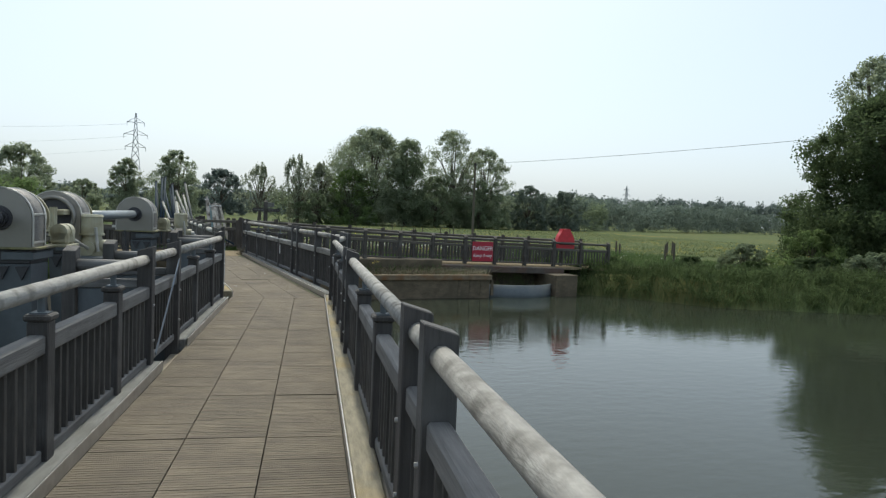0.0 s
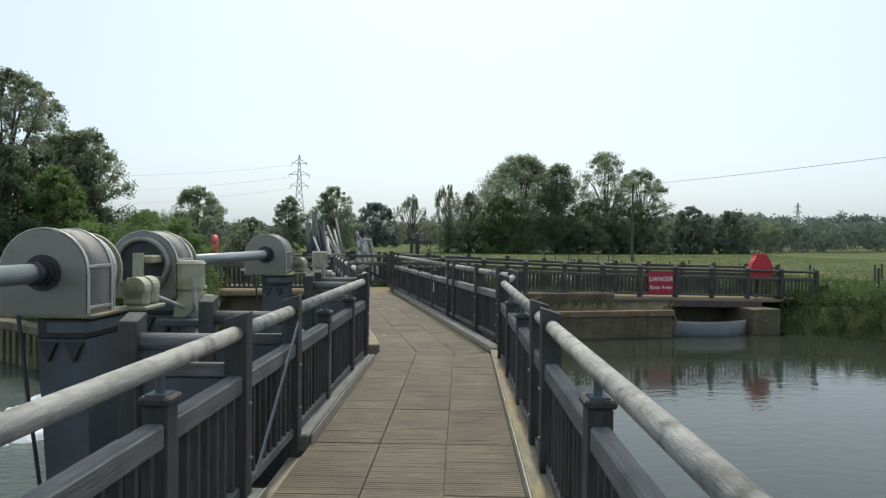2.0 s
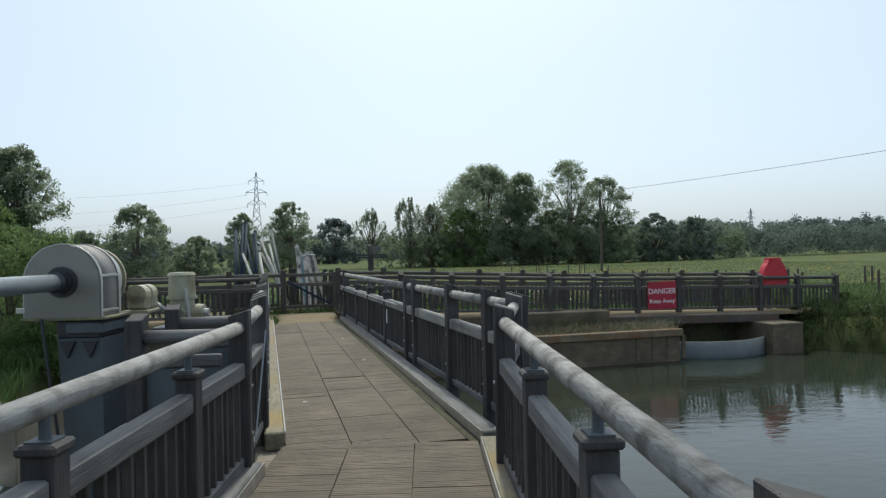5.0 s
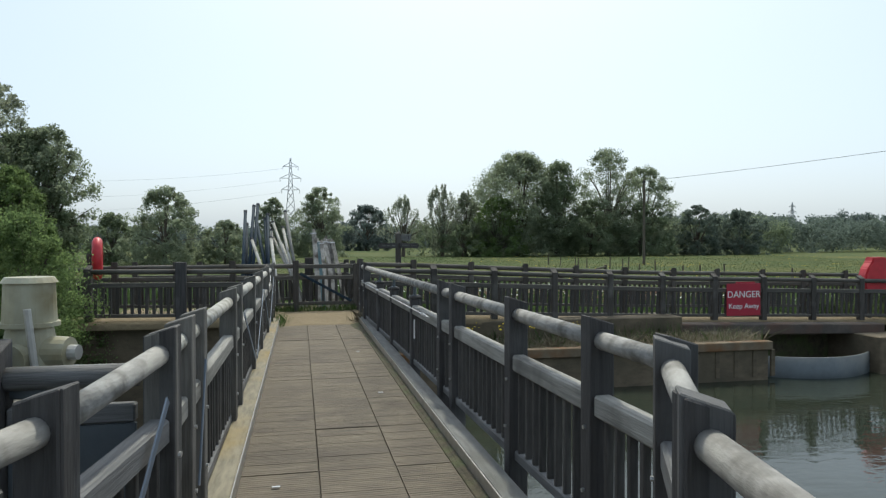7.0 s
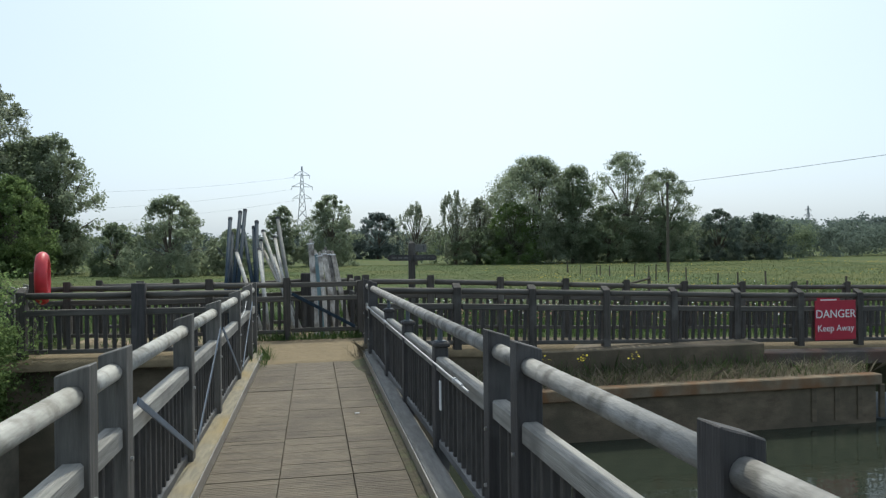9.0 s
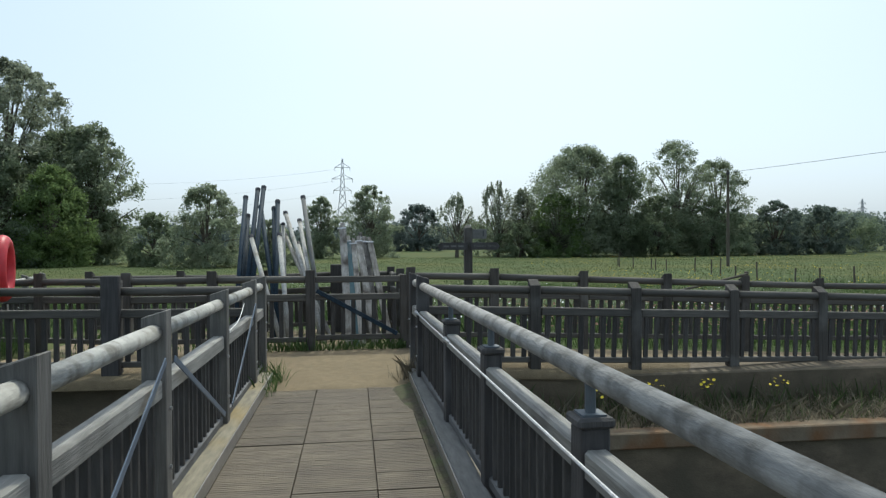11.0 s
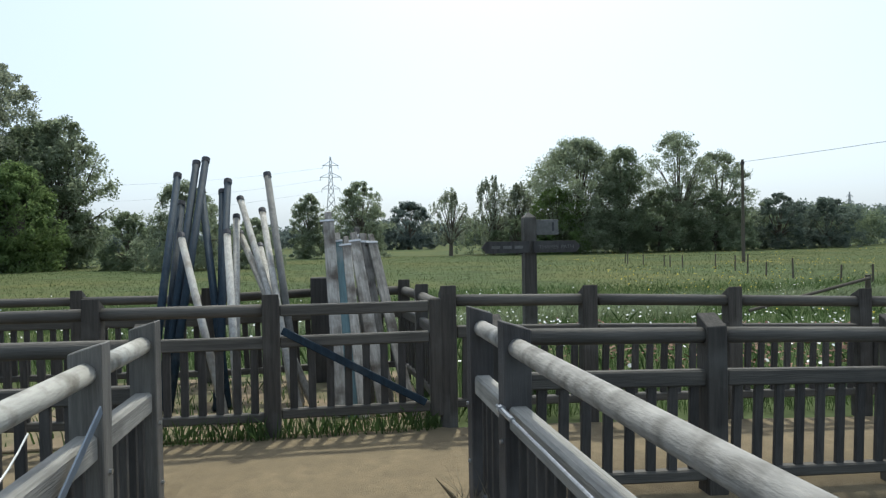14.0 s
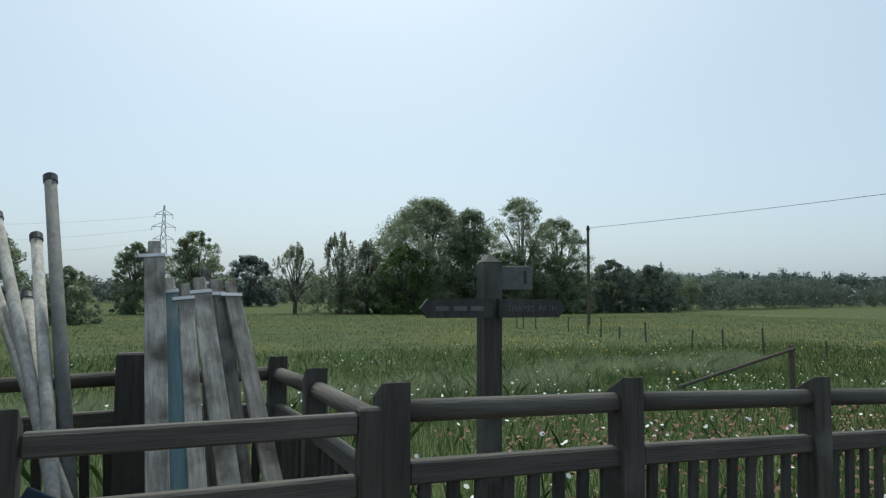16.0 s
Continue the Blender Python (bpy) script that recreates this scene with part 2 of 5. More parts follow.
M_DAISY = mat("daisy_petals", (0.8, 0.8, 0.76), 0.7, 0, 0.05, 5, bump=0)
M_YELLOW = mat("yellow_flowers", (0.6, 0.46, 0.02), 0.7, 0, 0.15, 5, bump=0)
M_DRY = leaf_mat("dry_stalks", (0.16, 0.145, 0.11), 0.4)
M_PALEG = leaf_mat("pale_tall_grass", (0.18, 0.21, 0.13), 0.3)
M_SORREL = mat("reddish_seed_heads", (0.23, 0.12, 0.08), 0.8, 0, 0.3, 5, bump=0)


# ---------------------------------------------------------------- building helpers
def mesh_of(bm, name, material, smooth=False):
    me = bpy.data.meshes.new(name)
    bm.normal_update()
    bm.to_mesh(me)
    bm.free()
    me.materials.append(material)
    if smooth:
        me.shade_smooth()
    return me


def part(name, bm, material, parent, label="", smooth=False):
    """Links a bmesh as one mesh object under a thing or a part."""
    ob = new(name, bm if isinstance(bm, bpy.types.Mesh) else mesh_of(bm, name, material, smooth))
    if parent:
        ob.parent = parent
    return tagged(ob, label)


def thing(name, m, label, category, group="", kind=""):
    ob = new(name)
    ob.empty_display_size = 0.1
    ob.matrix_world = m
    return tagged(ob, label, category, group, kind)


def box(bm, x0, x1, y0, y1, z0, z1, bevel=0.0, m=None):
    vs = [bm.verts.new(v) for v in ((x0, y0, z0), (x1, y0, z0), (x1, y1, z0), (x0, y1, z0), (x0, y0, z1), (x1, y0, z1), (x1, y1, z1), (x0, y1, z1))]
    fs = [bm.faces.new([vs[i] for i in q]) for q in ((0, 3, 2, 1), (4, 5, 6, 7), (0, 1, 5, 4), (1, 2, 6, 5), (2, 3, 7, 6), (3, 0, 4, 7))]
    if m is not None:
        bmesh.ops.transform(bm, matrix=m, verts=vs)
    if bevel:
        bmesh.ops.bevel(bm, geom=list({e for f in fs for e in f.edges}), offset=bevel, segments=1, profile=0.5, affect="EDGES")
    return bm


def rod(bm, a, b, r, r2=None, seg=10, cap=True):
    """A round bar from a to b."""
    a, b = Vector(a), Vector(b)
    r2 = r if r2 is None else r2
    q = (b - a).to_track_quat("Z", "Y")
    ring = []
    for p, rr in ((a, r), (b, r2)):
        ring.append([bm.verts.new(p + q @ Vector((rr * math.cos(2 * math.pi * i / seg), rr * math.sin(2 * math.pi * i / seg), 0))) for i in range(seg)])
    for i in range(seg):
        bm.faces.new((ring[0][i], ring[0][(i + 1) % seg], ring[1][(i + 1) % seg], ring[1][i]))
    if cap:
        bm.faces.new(ring[0][::-1])
        bm.faces.new(ring[1])
    return bm


def prism(bm, outline, y0, y1):
    """An outline in x and z pushed from y0 to y1."""
    a = [bm.verts.new((x, y0, z)) for x, z in outline]
    b = [bm.verts.new((x, y1, z)) for x, z in outline]
    n = len(outline)
    for i in range(n):
        bm.faces.new((a[i], a[(i + 1) % n], b[(i + 1) % n], b[i]))
    bm.faces.new(a[::-1])
    bm.faces.new(b)
    bmesh.ops.recalc_face_normals(bm, faces=bm.faces)
    return bm


def raw(name, verts, faces, material, smooth=False):
    me = bpy.data.meshes.new(name)
    me.from_pydata(verts, [], faces)
    me.materials.append(material)
    if smooth:
        me.shade_smooth()
    return me


def smoothstep(a, b, v):
    u = min(max((v - a) / (b - a), 0.0), 1.0)
    return u * u * (3 - 2 * u)


# ---------------------------------------------------------------- plan
# The last length of bridge runs along +y and ends at y = 0; the length before it meets it at KINK and runs along S1.
KINK = Vector((0.04, -10.35, 0))
S1 = Vector((0.2166, 0.9763, 0))
N1 = Vector((0.9763, -0.2166, 0))
YAW1 = -math.degrees(math.atan2(S1.x, S1.y))
WATER, TAIL = -1.45, -2.1


def along(s, off, z=0.0):
    """A place beside the first length: s metres along it from the kink, off metres to the east."""
    p = KINK + S1 * s + N1 * off
    return Vector((p.x, p.y, z))


def path_z(x):
    if x < 1.5:
        return 0.0
    return -(x - 1.5) * 0.042 if x < 8 else -0.273 - (x - 8) * 0.022


def near_y(x):
    """The line of the fence on the river side of the path."""
    return 0.78 + 0.5 * smoothstep(2.5, 8.0, x) - 0.1 * smoothstep(9, 16, x)


# ---------------------------------------------------------------- ground, path, water
def bank_y(x):
    """Where the land begins, going north."""
    if x < -5.0:
        return -3.2 + (-5.0 - x) * 1.05 if x > -30 else 23.0
    if x < -4.4:
        return 1.6
    if x < 13.2:
        return 1.6
    pts = ((13.2, 1.0), (15.3, -1.3), (16.8, -3.9), (19.2, -5.3), (25, -7.6), (45, -15), (90, -30))
    for (xa, ya), (xb, yb) in zip(pts, pts[1:]):
        if x <= xb:
            return ya + (yb - ya) * (x - xa) / (xb - xa)
    return -30.0


def ground_z(x, y):
    if y < -36:
        return -0.4 * smoothstep(-36, -40, y) - 3.0 * (1 - smoothstep(-36, -40, y))
    d = y - bank_y(x)
    if d < 0 and y > -36:
        return -3.2
    top = path_z(x) - 0.06
    field = -0.75 + 0.12 * noise.noise((x * 0.06, y * 0.06, 0)) + 0.05 * noise.noise((x * 0.4, y * 0.4, 3))
    if -5 <= x <= 13.2:
        return top + (field - top) * smoothstep(4.5, 15, y)
    if x > 13.2:
        lip = -1.5 + 0.9 * smoothstep(0, 2.2, d)
        return lip + (field - lip) * smoothstep(2.0, 9.0, d)
    lip = -1.0 + 0.75 * smoothstep(0.4, 4.0, d)
    return lip + (field - lip) * smoothstep(9.0, 22.0, d)


def spread(a, b, step):
    return [a + i * step for i in range(int(round((b - a) / step)) + 1)]


xs = [-2500, -1200, -600, -300, -160, -100, -70, -55] + spread(-45, -14, 1.5) + spread(-13, 24, 0.5) + spread(25, 60, 1.5) + [70, 90, 120, 170, 260, 450, 800, 1400, 2500]
ys = [-2500, -900, -300, -120, -70, -50, -44] + spread(-40, -12, 1.0) + spread(-11, 14, 0.4) + spread(15, 60, 1.5) + [66, 74, 85, 100, 130, 180, 280, 450, 800, 1400, 2600]
gv = [(x, y, ground_z(x, y)) for y in ys for x in xs]
nx = len(xs)
gf = [(j * nx + i, j * nx + i + 1, (j + 1) * nx + i + 1, (j + 1) * nx + i) for j in range(len(ys) - 1) for i in range(nx - 1)]
ground = tagged(new("ground", raw("ground", gv, gf, M_FIELD, True)), "green meadow ground with buttercup patches falling to the river", "meadow", kind="structure")


def sheet(name, outline, z, material, label, cat):
    return tagged(new(name, raw(name, [(x, y, z) for x, y in outline], [tuple(range(len(outline)))], material)), label, cat, kind="structure")


sheet("water", [(-0.3, -45), (90, -45), (90, 2), (-0.3, 2)], WATER, M_WATER, "still grey-green river water above the weir", "river")
sheet("water_tail", [(-60, -45), (-0.32, -45), (-0.32, 2), (-5, 2), (-60, 30)], TAIL, M_TAIL, "rippled river water below the weir", "river")

# sandy path along the bank
px = [-4.42] + spread(-4, 30, 1.0)
pv, pf = [], []
for x in px:
    n_, f_ = (near_y(x) - 0.16, 2.62 + 0.02 * max(x, 0))
    for y, z in ((n_, -0.1), (n_, 0), ((n_ + f_) / 2, 0.025), (f_ - 0.25, 0.0), (f_, -0.12)):
        pv.append((x, y, path_z(x) + z))
for i in range(len(px) - 1):
    for k in range(4):
        a = i * 5 + k
        pf.append((a, a + 5, a + 6, a + 1))
tagged(new("path", raw("path", pv, pf, M_SAND, True)), "trodden sandy gravel path along the river bank", "path", kind="structure")
# sand spilling to the bridge end
av, af = [], []
ax_, ay_ = spread(-0.95, 1.0, 0.075), spread(-0.16, 2.4, 0.08)
for y in ay_:
    for x in ax_:
        rise = 0.025 * (smoothstep(0.62, 1.62, y) if y < 1.62 else 1 - smoothstep(1.62, 2.4, y))
        edge = min(x + 0.95, 1.0 - x)
        av.append((x, y if y > -0.1 else y + 0.12 * noise.noise((x * 2.5, 4, 0)), 0.007 - (0.014 if y < -0.1 else 0) + rise + 0.006 * noise.noise((x * 3, y * 3, 1)) - (0.02 if edge < 0.01 and y > 0.85 else 0)))
for j in range(len(ay_) - 1):
    for i in range(len(ax_) - 1):
        k = j * len(ax_) + i
        af.append((k, k + 1, k + 1 + len(ax_), k + len(ax_)))
new("path_apron", raw("path_apron", av, af, M_SAND, True))
tagged(bpy.data.objects["path_apron"], "sandy gravel where the path meets the bridge deck", "path", kind="structure")

bm = bmesh.new()
box(bm, -4.3, 0.86, 2.6, 5.15, -0.4, -0.035, 0.01)
tagged(new("pen_floor", mesh_of(bm, "pen_floor", M_DIRTP)), "bare trodden earth floor of the storage pen", "earth floor", kind="structure")

# ---------------------------------------------------------------- abutment walls
def wall(name, x0, x1, y0, y1, z0, z1, material, label, m=None, bevel=0.02):
    bm = bmesh.new()
    box(bm, x0, x1, y0, y1, z0, z1, bevel, m)
    ob = new(name, mesh_of(bm, name, material))
    return tagged(ob, label, "wall", kind="structure")


wall("wall_ledge", 0.95, 9.6, -0.1, 1.3, -3.0, -0.62, M_BWALL, "brown weathered concrete river wall with a planted ledge on top")
cap = thing("wall_cap", Matrix.Translation((0.95, -0.1, -0.62)), "rust-stained concrete cap along the river wall", "wall", kind="structure")
bm = bmesh.new()
box(bm, 0.0, 8.71, -0.07, 0.16, -0.17, 0.015, 0.015)
part("cap_beam", bm, M_RUST, cap)
bm = bmesh.new()
box(bm, -0.05, 0.05, -0.055, 0.0, -0.75, -0.172, 0.008)
rib = mesh_of(bm, "rib", M_BWALL)
for k in range(4):
    ob = part("rib", rib, None, cap)
    ob.location = (7.4 + k * 0.45, 0.03, 0)
# recess back coloured dark to stand for the shade under the slab
wall("wall_recess", 9.6, 12.5, 1.45, 1.7, -3.0, -0.4, M_DIRT_SHADE, "concrete at the back of a sluice recess, shade painted dark")
wall("wall_block", 12.5, 13.5, -0.1, 1.6, -3.0, -0.62, M_BWALL, "concrete end block of the river wall")
wall("wall_brown", 1.0, 8.0, 0.66, 1.6, -0.63, -0.12, M_BWALL, "brown stained concrete wall under the path edge")
wall("wall_left", -4.45, -0.95, 0.83, 1.8, -3.2, -0.08, M_BWALL, "brown stained concrete abutment wall under the path")
wall("wall_end", -0.95, 1.0, 0.02, 1.3, -3.2, -0.31, M_CONC, "concrete bridge abutment below the deck end")
# pale coping along the path edge
for i, (xa, xb) in enumerate(((1.0, 4.2), (4.2, 8.0))):
    ya, yb = near_y(xa), near_y(xb)
    bm = bmesh.new()
    L = math.hypot(xb - xa, yb - ya)
    box(bm, 0, L, -0.16, 0.14, -0.16, -0.035, 0.012)
    ob = new("coping", mesh_of(bm, "coping", M_CONC))
    ob.matrix_world = Matrix.Translation((xa, ya, path_z(xa))) @ Matrix.Rotation(math.atan2(yb - ya, xb - xa), 4, "Z") @ Matrix.Rotation(math.atan2(path_z(xa) - path_z(xb), L), 4, "Y")
    tagged(ob, "pale concrete coping along the path edge", "coping", kind="structure")
bm = bmesh.new()
box(bm, -4.46, -0.95, 0.815, 1.2, -0.079, 0.0, 0.012)
tagged(new("coping", mesh_of(bm, "coping", M_SAND)), "sandy concrete coping along the path edge", "coping", kind="structure")
# overhanging slab over the sluice
slab = thing("sluice_slab", Matrix.Translation((8.0, 1.1, path_z(8))) @ Matrix.Rotation(0.022, 4, "Y"), "dark concrete slab bridging a side sluice under the path", "slab", kind="structure")
bm = bmesh.new()
box(bm, -0.1, 5.4, -0.42, 0.6, -0.27, -0.03, 0.02)
part("edge_beam", bm, M_SLAB, slab)
# curved pale steel sluice shield
shield = thing("sluice_shield", Matrix.Translation((11.1, 0.55, WATER)), "pale curved steel shield at the water in front of the sluice", "sluice gate")
bm = bmesh.new()
prev = None
for i in range(13):
    u = i / 12 * 2 - 1
    x, y = u * 1.75, -0.8 * (1 - u * u) - 0.05
    cur = [bm.verts.new(v) for v in ((x, y, -0.4), (x, y, 0.46), (x, y + 0.06, 0.46), (x, y + 0.06, -0.4))]
    if prev:
        for k in range(4):
            bm.faces.new((prev[k], cur[k], cur[(k + 1) % 4], prev[(k + 1) % 4]))
    prev = cur
bmesh.ops.recalc_face_normals(bm, faces=bm.faces)
part("plate", bm, M_PALE, shield, smooth=True)
# left bank quay of piles
q0, q1 = Vector((-5.0, -3.3, 0)), Vector((-12.2, 4.2, 0))
quay = thing("quay", Matrix.Translation(q0) @ Matrix.Rotation(math.atan2(q1.y - q0.y, q1.x - q0.x), 4, "Z"), "old concrete and timber pile quay along the grassy bank", "quay", kind="structure")
bm = bmesh.new()
box(bm, 0, 10.4, -0.35, 0.15, -1.15, -0.9, 0.03)
part("cap_beam", bm, M_BWALL, quay)
bm = bmesh.new()
box(bm, -0.09, 0.09, -0.09, 0.09, -2.0, 0, 0.02)
pile_me = mesh_of(bm, "pile", M_DIRTP)
for i in range(26):
    p = part("pile", pile_me, None, quay)
    p.location = (0.2 + i * 0.4, -0.02 + 0.03 * random.random(), -1.12)
bm = bmesh.new()
box(bm, 0, 10.4, -0.3, -0.1, -3.0, -1.16, 0)
part("backing", bm, M_DSTEEL, quay)
wall("wall_return", 0, 4.9, -0.2, 0.2, -3.2, -0.95, M_CONC, "low concrete return wall of the bank", Matrix.Translation((-5.0, -3.4, 0)) @ Matrix.Rotation(radians(83), 4, "Z"))


# ---------------------------------------------------------------- bridge deck
deck = thing("bridge_deck", Matrix.Identity(4), "worn brown ribbed timber footbridge deck laid in three rows of panels", "bridge deck", kind="structure")
PANEL = 1.045
COLS2 = ((-0.735, -0.231), (-0.223, 0.294), (0.302, 0.685))
COLS1 = ((-0.822, -0.294), (-0.286, 0.222), (0.23, 0.73))


def panel_mesh(width, seed):
    """A ribbed deck panel: ten boards side by side, each with sawn grooves."""
    rgd = random.Random(seed)
    rows, y = [], -PANEL / 2 + 0.004
    ribs = 30
    pitch = (PANEL - 0.008) / ribs
    for k in range(ribs):
        gap = 0.0062 if k % 3 == 2 else 0.0042
        deep = 0.009 if k % 3 == 2 else 0.005
        if k % 3 == 0:
            lift = rgd.uniform(-0.0018, 0.0012)
        rows += [(y, lift - 0.0012), (y + 0.003, lift), (y + pitch - gap - 0.003, lift), (y + pitch - gap, lift - 0.0015)]
        if k < ribs - 1:
            rows.append((y + pitch - gap / 2, -deep))
        y += pitch
    w = width / 2
    v = [(x, yy, zz) for yy, zz in rows for x in (-w, w)]
    n = len(rows)
    v += [(-w, rows[0][0], -0.04), (w, rows[0][0], -0.04), (-w, rows[-1][0], -0.04), (w, rows[-1][0], -0.04)]
    f = [(2 * i, 2 * i + 1, 2 * i + 3, 2 * i + 2) for i in range(n - 1)]
    f += [(2 * n, 2 * n + 1, 1, 0), (2 * n - 2, 2 * n - 1, 2 * n + 3, 2 * n + 2)]
    f += [tuple([2 * n] + [2 * i for i in range(n)] + [2 * n + 2]), tuple([2 * n + 3] + [2 * i + 1 for i in range(n - 1, -1, -1)] + [2 * n + 1])]
    return raw("panel", v, f, M_DECK)


def lay(cols, origin, direction, normal, yaw, count):
    """Lays rows of ribbed panels back from the origin."""
    for c0, c1 in cols:
        kinds = [panel_mesh(c1 - c0, 11 * k + int(c0 * 100)) for k in range(3)]
        for i in range(count):
            p = origin - direction * ((i + 0.5) * PANEL + random.uniform(-0.004, 0.004)) + normal * ((c0 + c1) / 2)
            ob = part("panel", kinds[(i * 2 + int(c0 * 10)) % 3], None, deck)
            ob.matrix_world = Matrix.Translation((p.x, p.y, origin.z - 0.003 + random.uniform(-0.002, 0.002))) @ Matrix.Rotation(radians(yaw + random.uniform(-0.12, 0.12)), 4, "Z")


# dirt gathered along the kerb
bm = bmesh.new()
box(bm, 0.69, 0.764, -10.5, 0.0, -0.05, -0.006, 0.004)
part("dirt_strip", bm, M_DIRT_SHADE, deck)
dv, df, dn = [], [], 14
dys = spread(-9.5, 0.0, 0.05)
for y in dys:
    reach = 0.05 + 0.2 * smoothstep(-1.6, -0.3, y) + 0.05 * noise.noise((y * 1.7, 2, 0)) + 0.03 * noise.noise((y * 6, 5, 0))
    for k in range(dn):
        u = k / (dn - 1)
        x = 0.764 - max(reach, 0.03) * u
        dv.append((x, y, -0.004 + 0.014 * (1 - u) ** 0.7 - 0.012 * u * u + 0.004 * noise.noise((x * 22, y * 22, 1))))
for j in range(len(dys) - 1):
    for k in range(dn - 1):
        i = j * dn + k
        df.append((i, i + dn, i + dn + 1, i + 1))
part("dirt_drift", raw("dirt_drift", dv, df, M_DIRT_SHADE, True), None, deck, "dark earth and moss drifted along the kerb")
for x, y in ((0.457, -6.07), (0.44, -3.4), (-0.5, -8.6)):
    bm = bmesh.new()
    box(bm, x - 0.025, x + 0.025, y - 0.012, y + 0.012, 0.0, 0.006, 0.002)
    part("stud", bm, M_STEEL, deck, "small bright metal stud")
# structure below the deck
bm = bmesh.new()
box(bm, -0.98, 1.02, -10.35, 0.0, -0.5, -0.062, 0.01)
part("deck_beam", bm, M_CONC, deck)
bm = bmesh.new()
box(bm, -1.0, 0.98, -26, 0.05, -0.5, -0.066, 0.01, Matrix.Translation(KINK) @ Matrix.Rotation(radians(YAW1), 4, "Z"))
part("deck_beam", bm, M_CONC, deck)
for s in (-3.0, -9.5, -16.0):
    bm = bmesh.new()
    box(bm, -3.2, 1.1, -0.55, 0.55, -3.2, -0.5, 0.05, Matrix.Translation(along(s, 0)) @ Matrix.Rotation(radians(YAW1), 4, "Z"))
    tagged(new("wall_pier", mesh_of(bm, "wall_pier", M_CONC)), "concrete weir pier standing in the river", "pier", kind="structure")


def kerb(name, m, x0, x1, length, h, material, strip, label):
    """A kerb beam along local y, with a steel edge strip at local x = strip."""
    k = thing(name, m, label, "kerb", kind="structure")
    b = bmesh.new()
    box(b, x0, x1, 0, length, -0.06, h, 0.012)
    part("beam", b, material, k)
    if strip is not None:
        b = bmesh.new()
        box(b, strip - 0.004, strip + 0.004, 0.01, length - 0.01, 0.002, h + 0.003, 0)
        part("edge_strip", b, M_STEEL, k, "bright worn steel edge strip")
    return k


M1 = Matrix.Translation(KINK) @ Matrix.Rotation(radians(YAW1), 4, "Z")
D1 = Vector((0.2253, 0.9743, 0))
E1 = Vector((0.9743, -0.2253, 0))
YAWD = -math.degrees(math.atan2(D1.x, D1.y))
MD = Matrix.Translation(KINK) @ Matrix.Rotation(radians(YAWD), 4, "Z")
kerb("kerb_1", Matrix.Translation((0, -10.6, 0)), 0.77, 0.93, 11.0, 0.085, M_KERBG, 0.766, "grey timber kerb along the deck edge")
kerb("kerb_2", Matrix.Translation((0, -10.1, 0)), -0.9, -0.74, 10.5, 0.09, M_KERB, -0.737, "pale timber kerb with yellow paint and steel edge")
kerb("kerb_3", MD @ Matrix.Translation((0, -16, 0)), 0.74, 0.9, 15.8, 0.085, M_KERB, 0.737, "pale timber kerb with a steel edge strip")
kerb("kerb_4", MD @ Matrix.Translation((0, -16, 0)), -0.98, -0.83, 10.62, 0.085, M_KERBG, -0.827, "weathered timber kerb ending short at a gate")
kerb("kerb_5", MD @ Matrix.Translation((0, -4.3, 0)), -0.97, -0.82, 3.6, 0.085, M_KERBG, -0.797, "weathered timber kerb beginning at a gate")


# ---------------------------------------------------------------- railings
def tall_post_mesh(h, w, d, material, name="post", slope=0.04):
    """A squared post whose top slopes up towards local +y."""
    b = bmesh.new()
    box(b, -w / 2, w / 2, -d / 2, d / 2, -0.35, h)
    for v in b.verts:
        if v.co.z > 0:
            v.co.z += slope * (v.co.y / d - 0.2)
    bmesh.ops.bevel(b, geom=b.edges[:], offset=0.005, segments=1, profile=0.5, affect="EDGES")
    return mesh_of(b, name, material)


def short_post_mesh():
    b = bmesh.new()
    box(b, -0.055, 0.055, -0.055, 0.055, -0.35, 0.86, 0.006)
    return mesh_of(b, "short_post", M_POST)


def cap_mesh():
    b = bmesh.new()
    box(b, -0.07, 0.07, -0.07, 0.07, 0.862, 0.9, 0.01)
    return mesh_of(b, "post_cap", M_POST)


def stem_mesh():
    b = bmesh.new()
    box(b, -0.045, 0.045, -0.045, 0.045, 0.9, 0.908, 0)
    rod(b, (0, 0, 0.9), (0, 0, 1.03), 0.02, seg=10)
    return mesh_of(b, "stem", M_BLUE)


TALL = tall_post_mesh(1.12, 0.11, 0.13, M_POST)
TALLB = tall_post_mesh(1.12, 0.11, 0.13, M_POSTB)
SHORT, CAP, STEM = short_post_mesh(), cap_mesh(), stem_mesh()
bm = bmesh.new()
box(bm, -0.016, 0.016, -0.02, 0.02, 0.13, 0.69, 0.003)
BALU = mesh_of(bm, "baluster", M_BAL)
bm = bmesh.new()
box(bm, -0.03, 0.03, -0.014, 0.014, 0.13, 0.72, 0.004)
FBALU = mesh_of(bm, "baluster", M_BAL)


bm = bmesh.new()
rod(bm, (0, -0.002, 0), (0, 0.012, 0), 0.011, seg=6)
BOLT = mesh_of(bm, "bolt", M_STEEL)


